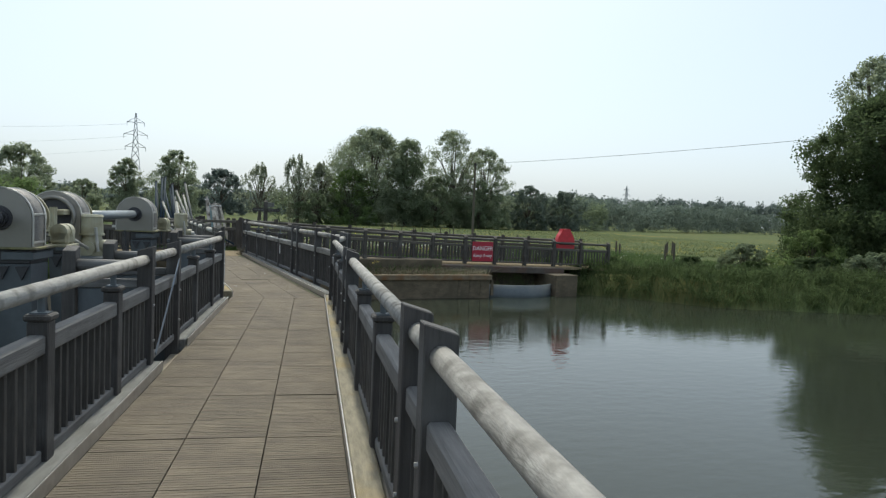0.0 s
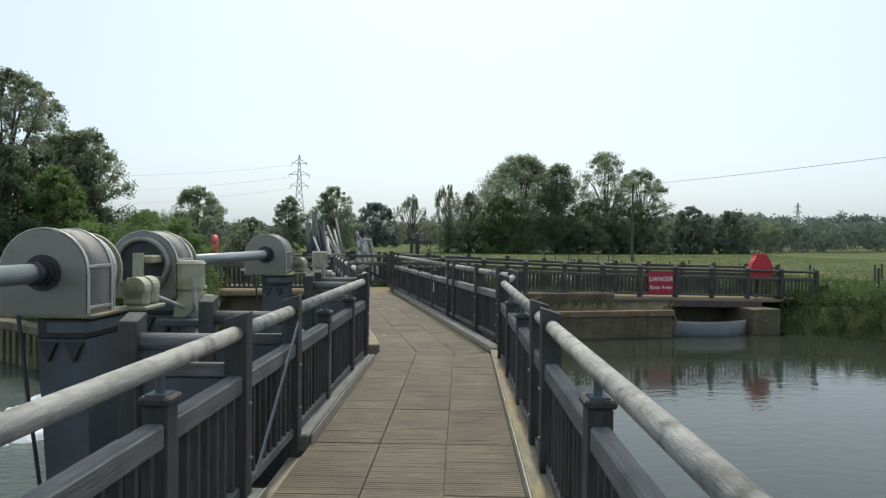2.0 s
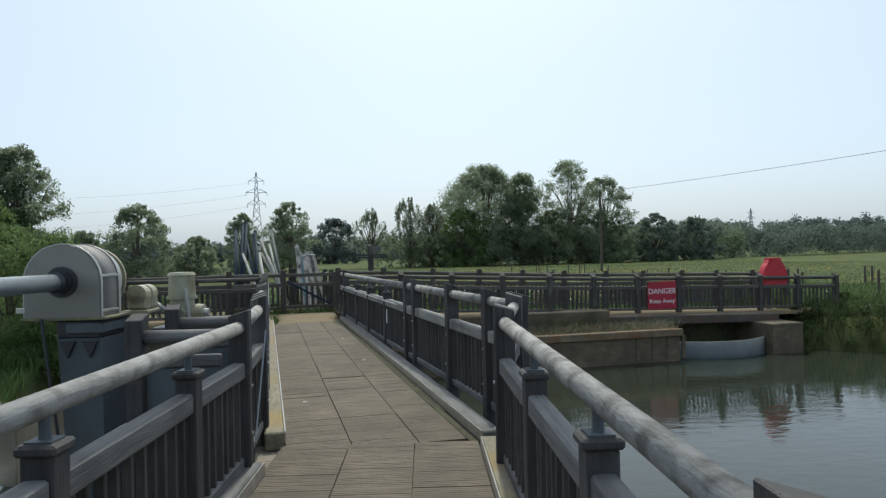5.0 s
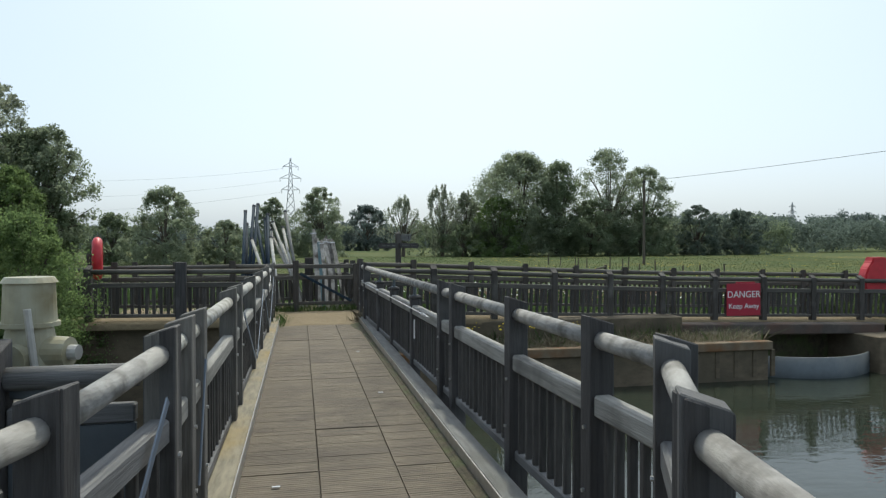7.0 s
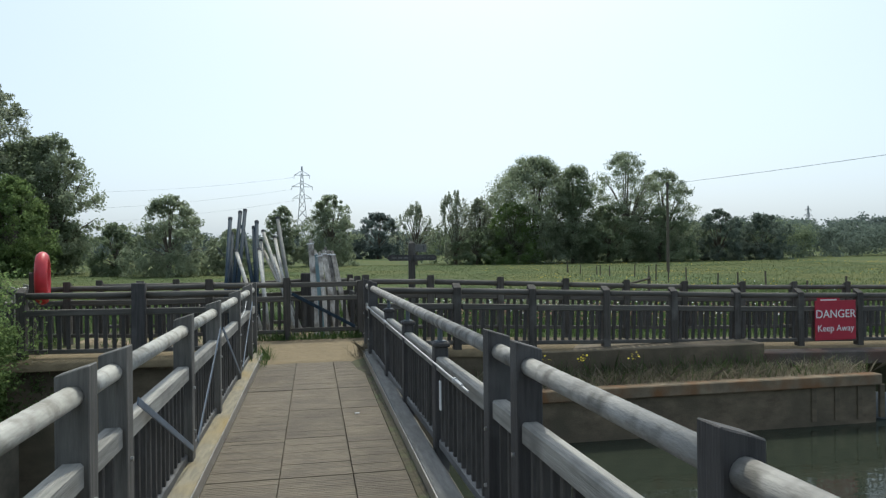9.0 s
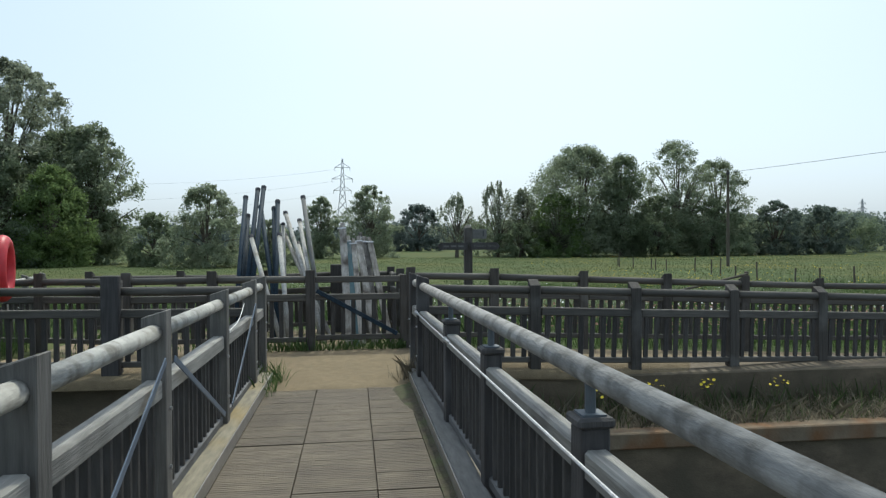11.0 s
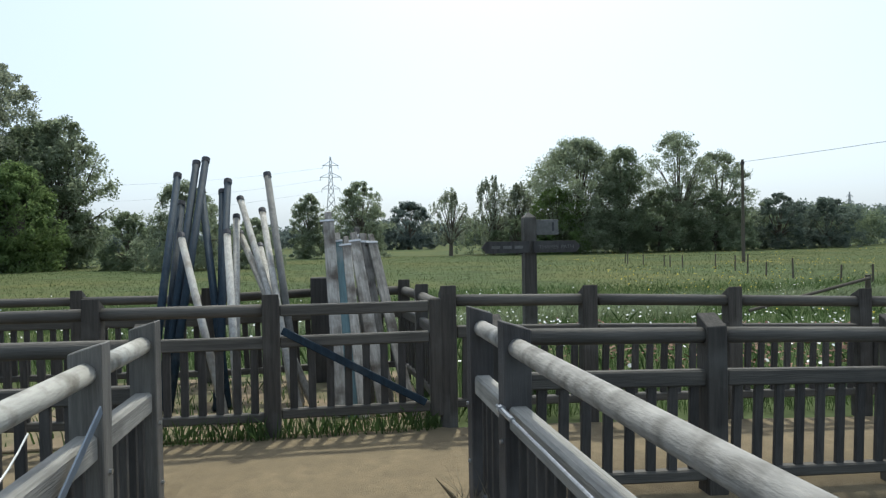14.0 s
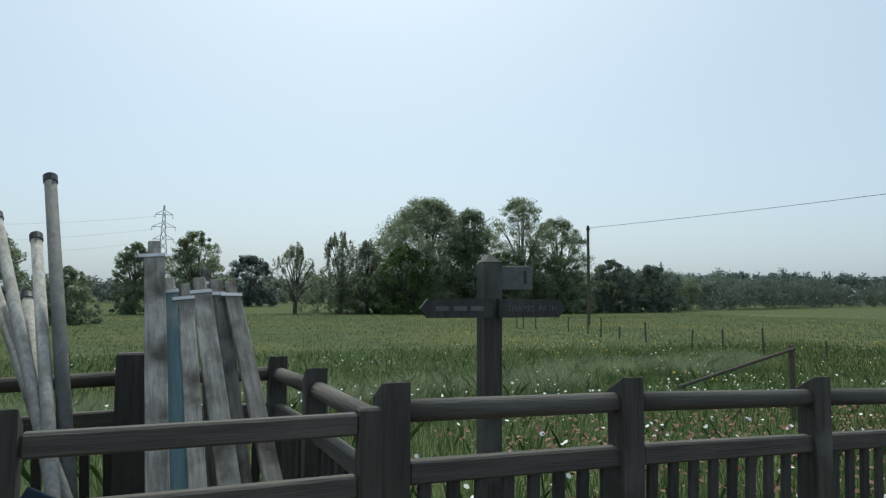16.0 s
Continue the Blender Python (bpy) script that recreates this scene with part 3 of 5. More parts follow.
def bridge_rail(a, b, talls, shorts, label, side, braces=(), rise=(1.02, 1.02), worn=""):
    """A bridge railing from a to b; distances of its posts are measured from a. side +1: walkers are on its local +y side."""
    a, b = Vector(a), Vector(b)
    ang = math.atan2(b.y - a.y, b.x - a.x)
    t = thing("railing", Matrix.Translation(a) @ Matrix.Rotation(ang, 4, "Z"), label, "railing", "timber railings of the footbridge")
    def rail_z(d):
        return rise[0] + (rise[1] - rise[0]) * d / (b - a).length
    for d in talls:
        p = part("post", TALLB if worn == "bleached" else TALL, None, t)
        p.location = (d, 0, rail_z(d) - 1.01)
        p.rotation_euler = (0, 0, 0 if side > 0 else math.pi)
    for d in shorts:
        p = part("short_post", SHORT, None, t)
        p.location = (d, 0, 0)
        c = part("post_cap", CAP, None, p)
        c = part("stem", STEM, None, p, "dark painted steel stem holding the handrail")
    for d0, d1 in zip(talls, talls[1:]):
        bm = bmesh.new()
        rod(bm, (d0 + 0.045, 0, rail_z(d0)), (d1 - 0.045, 0, rail_z(d1)), 0.045, seg=16)
        part("handrail", bm, M_TUBEB if worn == "bleached" else M_TUBE, t, "round silver-grey timber handrail", True)
    every = sorted(list(talls) + list(shorts))
    for d0, d1 in zip(every, every[1:]):
        bm = bmesh.new()
        box(bm, d0 + 0.05, d1 - 0.05, -0.045, 0.045, 0.68, 0.79, 0.012)
        part("mid_rail", bm, M_RAILB if worn else M_RAIL, t)
        bm = bmesh.new()
        box(bm, d0 + 0.05, d1 - 0.05, -0.03, 0.03, 0.08, 0.15, 0.01)
        part("bottom_rail", bm, M_RAIL, t)
        n = max(int(round((d1 - d0 - 0.12) / 0.125)), 1)
        for i in range(1, n + 1 if d1 - d0 > 0.35 else n):
            p = part("baluster", BALU, None, t)
            p.location = (d0 + 0.06 + (d1 - d0 - 0.12) * (i - 0.5) / n, 0.004 * random.uniform(-1, 1), 0)
    for d in talls:
        for z in (0.3, 0.62):
            ob = part("bolt", BOLT, None, t)
            ob.location = (d + random.uniform(-0.02, 0.02), side * 0.066, z)
            ob.rotation_euler = (0, 0, 0 if side > 0 else math.pi)
    for d0, z0, d1, z1 in braces:
        bm = bmesh.new()
        u = Vector((d1 - d0, 0, z1 - z0))
        m = Matrix.Translation((d0, side * 0.075, z0)) @ Matrix.Rotation(-math.atan2(u.z, u.x), 4, "Y")
        box(bm, 0, u.length, -0.004, 0.004, -0.02, 0.02, 0.002, m)
        part("brace", bm, M_BRACE, t, "flat steel diagonal brace bolted to the posts")
    return t


def rel(values, start):
    return [v - start for v in values]


W = "weathered dark timber bridge railing with a round grey handrail"
bridge_rail(along(-14.2, 0.868), along(-0.8, 0.852), rel((-13.9, -9.52, -9.02, -5.01, -4.42, -0.85), -14.2), rel((-12.5, -11.1, -7.78, -6.45, -3.22, -2.02), -14.2), W, 1)
bridge_rail(along(-14.2, -1.12), along(-0.7, -0.94), rel((-13.9, -10.3, -9.3, -5.5, -4.3, -0.75), -14.2), rel((-12.6, -11.4, -7.85, -6.5, -3.1, -1.75), -14.2), W, -1,
            [(rel((-5.42,), -14.2)[0], 0.16, rel((-4.4,), -14.2)[0], 0.95)], rise=(1.04, 1.02))
a, b = along(-0.85, 0.852), Vector((1.05, -10.6, 0))
bridge_rail(a, b, [0.0, (b - a).length], [], W, 1, rise=(1.03, 1.055))
a, b = along(-0.75, -0.94), Vector((-0.93, -9.85, 0))
bridge_rail(a, b, [0.0, (b - a).length], [], W, -1, [(0.08, 0.2, 0.85, 0.9)], rise=(1.02, 1.06))
R2Y = (-10.52, -9.82, -8.6, -7.0, -6.5, -0.06, 0.66)
bridge_rail((1.12, -10.6, 0), (0.88, 0.7, 0), rel(R2Y, -10.6), rel((-4.95, -3.35, -1.9), -10.6), W, 1, rise=(1.055, 1.05), worn="grey")
L2Y = (-9.85, -9.42, -9.0, -7.2, -6.65, -4.92, -3.43, -1.7, -0.15, 0.62)
bridge_rail((-0.93, -9.85, 0), (-0.9, 0.62, 0), rel(L2Y, -9.85), [], W, -1,
            [(p + 9.85, zp, q + 9.85, zq) for p, zp, q, zq in ((-9.34, 0.3, -9.08, 0.9), (-6.55, 0.88, -5.02, 0.2), (-4.82, 0.2, -3.53, 0.9), (-3.35, 0.88, -1.9, 0.2), (-1.6, 0.2, -0.25, 0.9))], rise=(1.06, 1.03), worn="bleached")
for p, q in (((-7.2, 6.3, -0.35), (-7.6, 9.0, -0.35)), ((-7.6, 9.0, -0.35), (-8.0, 11.8, -0.35))):
    L = (Vector(q) - Vector(p)).length
    bridge_rail(p, q, [0.0, L / 2, L], [], "bleached timber railing of a second footbridge beyond the path", 1, worn="bleached")
# steel wire rope along the inner face of the railing
wire = thing("wire_rope", Matrix.Identity(4), "bright steel wire rope with turnbuckles along the railing", "wire rope")
bm = bmesh.new()
WA, WB = Vector((0.815, -0.04, 0.78)), Vector((0.915, -6.3, 0.785))
for i in range(12):
    p, q = WA.lerp(WB, i / 12), WA.lerp(WB, (i + 1) / 12)
    rod(bm, p, q, 0.0065, seg=6, cap=False)
part("rope", bm, M_ROPE, wire)
for u in (0.03, 0.36, 0.96):
    bm = bmesh.new()
    p = WA.lerp(WB, u)
    d = (WB - WA).normalized()
    rod(bm, p - d * 0.09, p + d * 0.09, 0.014, seg=8)
    rod(bm, p - d * 0.12, p - d * 0.09, 0.02, seg=8)
    part("turnbuckle", bm, M_STEEL, wire)


cord = thing("cord", Matrix.Identity(4), "thin white cord tied along the railing", "cord")
bm = bmesh.new()
prev = None
for i in range(13):
    u = i / 12
    p = Vector((-0.855, -1.57 + 0.76 * u, 0.805 + 0.16 * u - 0.06 * 4 * u * (1 - u) * (0.4 + u)))
    if prev:
        rod(bm, prev, p, 0.0035, seg=5, cap=False)
    prev = p
part("strand", bm, M_WHITE, cord)
bm = bmesh.new()
box(bm, -0.864, -0.846, -1.585, -1.555, 0.792, 0.815, 0.003)
part("knot", bm, M_WHITE, cord)
bm = bmesh.new()
box(bm, 0.945, 0.957, -5.22, -5.18, 0.42, 0.64, 0.003)
part("tag", bm, M_WHITE, wire, "white plastic tag")

# ---------------------------------------------------------------- path fences
FTALL = tall_post_mesh(1.08, 0.13, 0.13, M_FPOST, slope=0.075)


def fence(points, label, river=False):
    """A post and rail fence with pales through the points, each (x, y, z)."""
    t = thing("fence", Matrix.Translation(points[0]), label, "fence", "timber fences along the path")
    o = Vector(points[0])
    for p in points:
        ob = part("post", FTALL, None, t)
        ob.location = Vector(p) - o
        ob.rotation_euler = (0, 0, (0.0 if river else math.pi) + random.uniform(-0.03, 0.03))
    for i, (p, q) in enumerate(zip(points, points[1:])):
        p, q = Vector(p) - o, Vector(q) - o
        d = q - p
        L = math.hypot(d.x, d.y)
        m = Matrix.Translation(p) @ Matrix.Rotation(math.atan2(d.y, d.x), 4, "Z") @ Matrix.Rotation(-math.atan2(d.z, L), 4, "Y")
        bm = bmesh.new()
        rod(bm, (0.05, 0, 0.97), (L - 0.05, 0, 0.97), 0.05, seg=12)
        ob = part("top_rail", bm, M_FRAIL, t, smooth=True)
        ob.matrix_local = m
        for z0, z1 in ((0.66, 0.76), (0.08, 0.15)):
            bm = bmesh.new()
            box(bm, 0.055, L - 0.055, -0.035, 0.035, z0, z1, 0.01)
            ob = part("rail", bm, M_FRAIL, t)
            ob.matrix_local = m
        n = max(int(round(L / 0.14)) - 1, 1)
        for k in range(n):
            ob = part("pale", FBALU, None, t)
            ob.matrix_local = m @ Matrix.Translation((0.07 + (L - 0.14) * (k + 0.5) / n, 0.0, 0))
    return t


F = "brown weathered timber fence with upright pales"
fence([(x, near_y(x), path_z(x)) for x in (0.98, 2.36, 3.68, 5.1, 6.5, 7.85, 9.2, 10.5, 11.85, 13.2, 14.5, 15.9)], F + " beside the river wall", True)
fence([(x, 2.48 + 0.06 * max(x - 1.5, 0) - 0.02 * max(x - 8, 0), path_z(x) + 0.07) for x in (0.98, 2.22, 3.62, 5.0, 6.35, 7.7, 9.1, 10.4, 11.8, 13.1, 14.5, 15.9)], F + " beside the meadow")
fence([(-0.98, 0.9, 0), (-2.6, 1.02, 0), (-4.36, 1.2, 0)], F + " on the abutment", True)
fence([(-0.45, 2.45, 0.04), (-1.8, 2.5, 0.04), (-3.0, 2.7, 0.02), (-4.4, 3.3, 0), (-6.0, 4.4, -0.1), (-7.5, 5.6, -0.15)], F + " beside the path")
fence([(0.98, 2.48, 0.0), (0.92, 3.85, 0.0), (0.82, 4.75, 0.0), (-0.12, 4.8, 0.0), (-1.4, 4.95, -0.05), (-2.85, 5.1, -0.05), (-4.4, 5.2, -0.05)], F + " round the storage pen")
stout = thing("stout_post", Matrix.Translation((-0.13, 4.68, -0.05)), "thick dark timber post at the back of the pen", "post")
bm = bmesh.new()
box(bm, -0.11, 0.11, -0.06, 0.05, -0.2, 1.2, 0.012)
part("post", bm, M_POST, stout)
stout = thing("stout_post", Matrix.Translation((-2.62, 0.93, 0.0)), "wide dark timber post in the abutment fence", "post")
bm = bmesh.new()
box(bm, -0.1, 0.1, -0.05, 0.05, -0.1, 1.16, 0.012)
part("post", bm, M_POST, stout)
# gate of the pen
gate = thing("gate", Matrix.Translation((-0.38, 2.44, 0.05)), "brown timber gate with a diagonal brace closing the pen", "gate")
bm = bmesh.new()
box(bm, 1.2, 1.3, -0.04, 0.04, 0.05, 1.02, 0.01)
part("stile", bm, M_FPOST, gate)
for z0, z1 in ((0.91, 1.0), (0.66, 0.75), (0.09, 0.17)):
    bm = bmesh.new()
    box(bm, 0.0, 1.2, -0.03, 0.03, z0, z1, 0.01)
    part("rail", bm, M_FRAIL, gate)
for k in range(8):
    ob = part("pale", FBALU, None, gate)
    ob.location = (0.1 + k * 0.145, 0.0, 0)
bm = bmesh.new()
box(bm, 0, 1.3, -0.06, -0.035, -0.03, 0.03, 0.005, Matrix.Translation((0.02, 0, 0.8)) @ Matrix.Rotation(radians(29), 4, "Y"))
part("brace", bm, M_POLEB, gate, "dark blue painted diagonal brace")

# ---------------------------------------------------------------- weir machinery
AX, AZ, RAD = -2.28, 1.347, 0.265


def d_outline(r, bottom, seg=18):
    pts = [(r * math.cos(math.pi * i / seg), r * math.sin(math.pi * i / seg)) for i in range(seg + 1)]
    return [(r, bottom)] + pts + [(-r, bottom)]


def d_strip(bm, r0, r1, y0, y1, bottom, seg=18):
    """A strap bent over the housing."""
    a, b = d_outline(r0, bottom, seg), d_outline(r1, bottom, seg)
    rows = []
    for (xa, za), (xb, zb) in zip(a, b):
        rows.append([bm.verts.new(v) for v in ((xa, y0, za), (xb, y0, zb), (xb, y1, zb), (xa, y1, za))])
    for p, q in zip(rows, rows[1:]):
        for k in range(4):
            bm.faces.new((p[k], q[k], q[(k + 1) % 4], p[(k + 1) % 4]))
    bmesh.ops.recalc_face_normals(bm, faces=bm.faces)
    return bm


def hoist(s, label, geared=True, mx=0.375, my=1.36):
    t = thing("gate_hoist", M1 @ Matrix.Translation((AX, s, AZ)), label, "winch", "weir gate hoists")
    bm = bmesh.new()
    prism(bm, d_outline(RAD, -0.255), 0, 0.31)
    part("housing", bm, M_STAIN, t, "dull stainless steel housing with a rounded top")
    bm = bmesh.new()
    d_strip(bm, RAD + 0.002, RAD + 0.006, 0.04, 0.28, -0.2)
    part("guard", bm, M_MESH, t, "dark perforated guard panel", True)
    for y, w in ((0.004, 0.02), (0.285, 0.02), (0.375, 0.014)):
        bm = bmesh.new()
        d_strip(bm, (RAD if y < 0.3 else RAD - 0.03) + 0.004, (RAD if y < 0.3 else RAD - 0.03) + 0.014, y, y + w, -0.25)
        part("strap", bm, M_STRAP, t, "bright bent steel strap", True)
    for z in (-0.225, 0.03):
        bm = bmesh.new()
        box(bm, RAD + 0.005, RAD + 0.013, 0.024, 0.285, z, z + 0.02, 0.002)
        part("strap", bm, M_STRAP, t, "bright flat steel strap")
    bm = bmesh.new()
    # shaft seal; without gears, a flat dark disc painting an opening's shade
    rod(bm, (0, -0.012, 0), (0, 0.004, 0), 0.112 if geared else 0.2, seg=28)
    if geared:
        rod(bm, (0, -0.05, 0), (0, -0.011, 0), 0.082, seg=24)
    part("face_disc", bm, M_DSTEEL, t, "dark round shaft seal" if geared else "flat dark disc for the shaded opening in the housing")
    if not geared:
        bm = bmesh.new()
        rows = []
        for i in range(33):
            a = 2 * math.pi * i / 32
            rows.append([bm.verts.new((r * math.cos(a), y, r * math.sin(a))) for r, y in ((0.19, -0.013), (0.19, -0.05), (0.225, -0.05), (0.225, -0.001))])
        for p, q in zip(rows, rows[1:]):
            for k in range(3):
                bm.faces.new((p[k], q[k], q[k + 1], p[k + 1]))
        bmesh.ops.recalc_face_normals(bm, faces=bm.faces)
        part("gear_ring", bm, M_STAIN, t, "dull steel ring round the opening", True)
        bm = bmesh.new()
        box(bm, 0.02, 0.17, -0.22, -0.014, 0.02, 0.08, 0.01)
        box(bm, 0.0, 0.16, -0.3, -0.014, -0.16, -0.09, 0.01)
        rod(bm, (0.08, -0.26, -0.2), (0.08, -0.26, 0.1), 0.04, seg=12)
        part("brake_arm", bm, M_CREAM, t, "cream painted brake arms")
    bm = bmesh.new()
    box(bm, -0.29, 0.31, -0.015, 0.55, -0.277, -0.256, 0.004)
    part("base_plate", bm, M_MOSS, t, "yellowish mossy base plate")
    for y, r, mt in ((0.40, 0.245, M_STRAP), (0.47, 0.25, M_CREAM), (0.5, 0.235, M_CREAM)):
        bm = bmesh.new()
        rod(bm, (0, y, 0), (0, y + 0.022, 0), r, seg=32)
        part("flange", bm, mt, t, "pale worn drum flange")
    bm = bmesh.new()
    for k in range(6):
        rod(bm, (0, 0.31 + 0.03 * k, 0), (0, 0.34 + 0.03 * k, 0), 0.205 + 0.006 * (k % 2), seg=24)
    part("rope_drum", bm, M_DSTEEL, t, "dark drum wound with wire rope", smooth=True)
    # stand
    bm = bmesh.new()
    box(bm, -0.06, 0.25, 0.03, 0.46, -0.41, -0.279, 0.01)
    part("bearer", bm, M_DSTEEL, t, "dark steel bearer")
    bm = bmesh.new()
    box(bm, 0.02, 0.28, 0.0, 0.5, -0.372, -0.3, 0.006)
    part("shelf", bm, M_BLUE, t, "slate blue steel side plate")
    bm = bmesh.new()
    vs = []
    for z, w0, w1, y0, y1 in ((-0.411, -0.06, 0.25, 0.04, 0.44), (-1.95, 0.0, 0.25, 0.1, 0.44)):
        vs.append([bm.verts.new(v) for v in ((w0, y0, z), (w1, y0, z), (w1, y1, z), (w0, y1, z))])
    for k in range(4):
        bm.faces.new((vs[0][k], vs[0][(k + 1) % 4], vs[1][(k + 1) % 4], vs[1][k]))
    bm.faces.new(vs[0])
    bm.faces.new(vs[1])
    bmesh.ops.recalc_face_normals(bm, faces=bm.faces)
    part("stand", bm, M_BLUE, t, "slate blue painted steel stand")
    for x in (0.02, 0.18):
        bm = bmesh.new()
        prism(bm, [(x - 0.055, -0.43), (x + 0.055, -0.43), (x, -0.55)], 0.012, 0.045)
        part("gusset", bm, M_DSTEEL, t)
    bm = bmesh.new()
    for p, q in (((-0.14, -0.02, -0.26), (-0.08, -0.02, -0.75)), ((-0.08, -0.02, -0.75), (0.02, -0.02, -1.5))):
        rod(bm, p, q, 0.012, seg=8)
    part("hose", bm, M_DSTEEL, t, "black hanging cable")
    bm = bmesh.new()
    box(bm, -0.33, -0.262, 0.0, 0.02, -0.22, -0.18, 0.004)
    part("bracket", bm, M_STRAP, t)
    if geared:
        bm = bmesh.new()
        for y in (0.5, 0.64):
            box(bm, 0.24, 0.4, y, y + 0.1, -0.25, -0.12, 0.02)
            rod(bm, (0.32, y, -0.13), (0.32, y + 0.1, -0.13), 0.078, seg=18)
        rod(bm, (0.32, 0.6, -0.15), (0.32, 0.64, -0.15), 0.055, seg=16)
        box(bm, 0.22, 0.42, 0.46, 0.78, -0.276, -0.251, 0.005)
        part("gear_case", bm, M_CREAM, t, "cream painted gear case with flaking paint")
        bm = bmesh.new()
        rod(bm, (mx, my, -0.17), (mx, my, 0.01), 0.112, 0.105, seg=24)
        rod(bm, (mx, my, 0.01), (mx, my, 0.035), 0.117, 0.1, seg=24)
        rod(bm, (mx, my, -0.19), (mx, my, -0.17), 0.125, seg=24)
        part("motor", bm, M_CREAM, t, "cream painted upright motor")
        bm = bmesh.new()
        rod(bm, (mx, my, -0.41), (mx, my, -0.19), 0.135, 0.095, seg=20)
        rod(bm, (mx - 0.045, my, -0.31), (mx + 0.185, my, -0.31), 0.085, 0.07, seg=18)
        rod(bm, (mx, my - 0.16, -0.33), (mx, my, -0.33), 0.075, seg=16)
        part("gear_foot", bm, M_CREAM, t, "cream gear foot with a bulging side cover")
        bm = bmesh.new()
        rod(bm, (mx + 0.185, my, -0.31), (mx + 0.225, my, -0.31), 0.035, seg=12)
        rod(bm, (0.36, 0.74, -0.2), (mx, my - 0.14, -0.33), 0.018, seg=8)
        rod(bm, (mx + 0.075, my - 0.14, -0.1), (mx + 0.095, my - 0.12, -0.36), 0.016, seg=8)
        part("drive_rod", bm, M_STRAP, t, "bright drive rod")
        bm = bmesh.new()
        box(bm, mx - 0.175, mx + 0.225, my - 0.26, my + 0.26, -0.47, -0.412, 0.01)
        part("motor_bed", bm, M_BLUE, t)
        for x in (mx - 0.135, mx + 0.125):
            bm = bmesh.new()
            box(bm, x, x + 0.06, my - 0.06, my, -1.9, -0.47, 0.004)
            part("leg", bm, M_BLUE, t)
    return t


H = "stainless steel hoist drum with cream motor on blue stand"
hoist(-5.28, H)
hoist(-3.95, "stainless steel gate hoist drum on a dark blue stand", False)
hoist(-0.45, H, mx=0.54, my=0.9)
hoist(-10.9, "stainless steel gate hoist drum on a dark blue stand", False)
for s0, s1 in ((-10.38, -5.33), (-3.43, -0.5)):
    sh = thing("line_shaft", M1 @ Matrix.Translation((AX, s0, AZ)), "grey-blue painted round line shaft between hoist drums", "shaft")
    bm = bmesh.new()
    rod(bm, (0, 0, 0), (0, s1 - s0, 0), 0.06, seg=20)
    part("tube", bm, M_SHAFT, sh, smooth=True)
    bm = bmesh.new()
    rod(bm, (0, s1 - s0 - 0.07, 0), (0, s1 - s0, 0), 0.071, seg=20)
    part("coupling", bm, M_DSTEEL, sh, smooth=True)


def side_barrier(m, length, label):
    """A short barrier running west from the bridge railing to the machinery."""
    t = thing("side_barrier", m, label, "railing")
    p = part("post", TALL, None, t)
    p.location = (-length, 0, 0)
    bm = bmesh.new()
    rod(bm, (-length + 0.05, 0, 0.97), (-0.05, 0, 0.97), 0.05, seg=14)
    part("handrail", bm, M_RAIL, t, "dark tube handrail", True)
    bm = bmesh.new()
    box(bm, -length + 0.06, -0.06, -0.03, 0.03, 0.77, 0.85, 0.008)
    part("mid_rail", bm, M_RAIL, t)
    bm = bmesh.new()
    box(bm, -length + 0.06, -0.06, -0.012, 0.012, -0.3, 0.765, 0.004)
    part("panel", bm, M_BLUE, t, "slate blue steel panel")
    return t


for s in (-5.5, -4.3, -0.78):
    side_barrier(M1 @ Matrix.Translation((-1.0, s, 0)), 0.62, "dark timber and blue steel side barrier beside the hoists")
side_barrier(Matrix.Translation((-0.98, -9.83, 0)), 0.62, "dark timber and blue steel side barrier beside the railing")
bm = bmesh.new()
box(bm, -1.72, -1.64, -14.0, 0.3, -0.9, 0.4, 0.01, M1)
tagged(new("weir_gate", mesh_of(bm, "weir_gate", M_BLUE)), "slate blue steel weir gate beam below the hoists", "weir gate")
# churned foam below the weir
fv, ff = [], []
FN = 110
for j in range(FN):
    for i in range(FN):
        x, y = i / (FN - 1) * 5.2, j / (FN - 1) * 11.0
        u, v = x / 5.2 * 2 - 1, y / 11.0 * 2 - 1
        d = math.hypot(u, v) + 0.3 * noise.fractal((x * 0.7, y * 0.7, 5), 1.0, 2.0, 4)
        h = 0.05 * noise.fractal((x * 1.6, y * 1.6, 2), 1.0, 2.0, 5) - 0.4 * smoothstep(0.62, 1.0, d)
        p = along(1.6 + y * 0.5, -5.6 - x * 0.8)
        fv.append((p.x, p.y, TAIL + 0.1 + h))
for j in range(FN - 1):
    for i in range(FN - 1):
        ff.append((j * FN + i, j * FN + i + 1, (j + 1) * FN + i + 1, (j + 1) * FN + i))
tagged(new("water_foam", raw("water_foam", fv, ff, M_FOAM, True)), "white churning foam below the weir", "foam", kind="stuff")


# ---------------------------------------------------------------- signs and lifebuoys
def lettering(body, size, m, material, parent, name="lettering"):
    cu = bpy.data.curves.new(name, "FONT")
    cu.body, cu.size, cu.align_x, cu.extrude = body, size, "CENTER", 0.002
    tmp = new(name, cu)
    me = bpy.data.meshes.new_from_object(tmp.evaluated_get(bpy.context.evaluated_depsgraph_get()))
    bpy.data.objects.remove(tmp)
    me.materials.clear()
    me.materials.append(material)
    ob = new(name, me)
    ob.parent = parent
    ob.matrix_local = m
    return ob


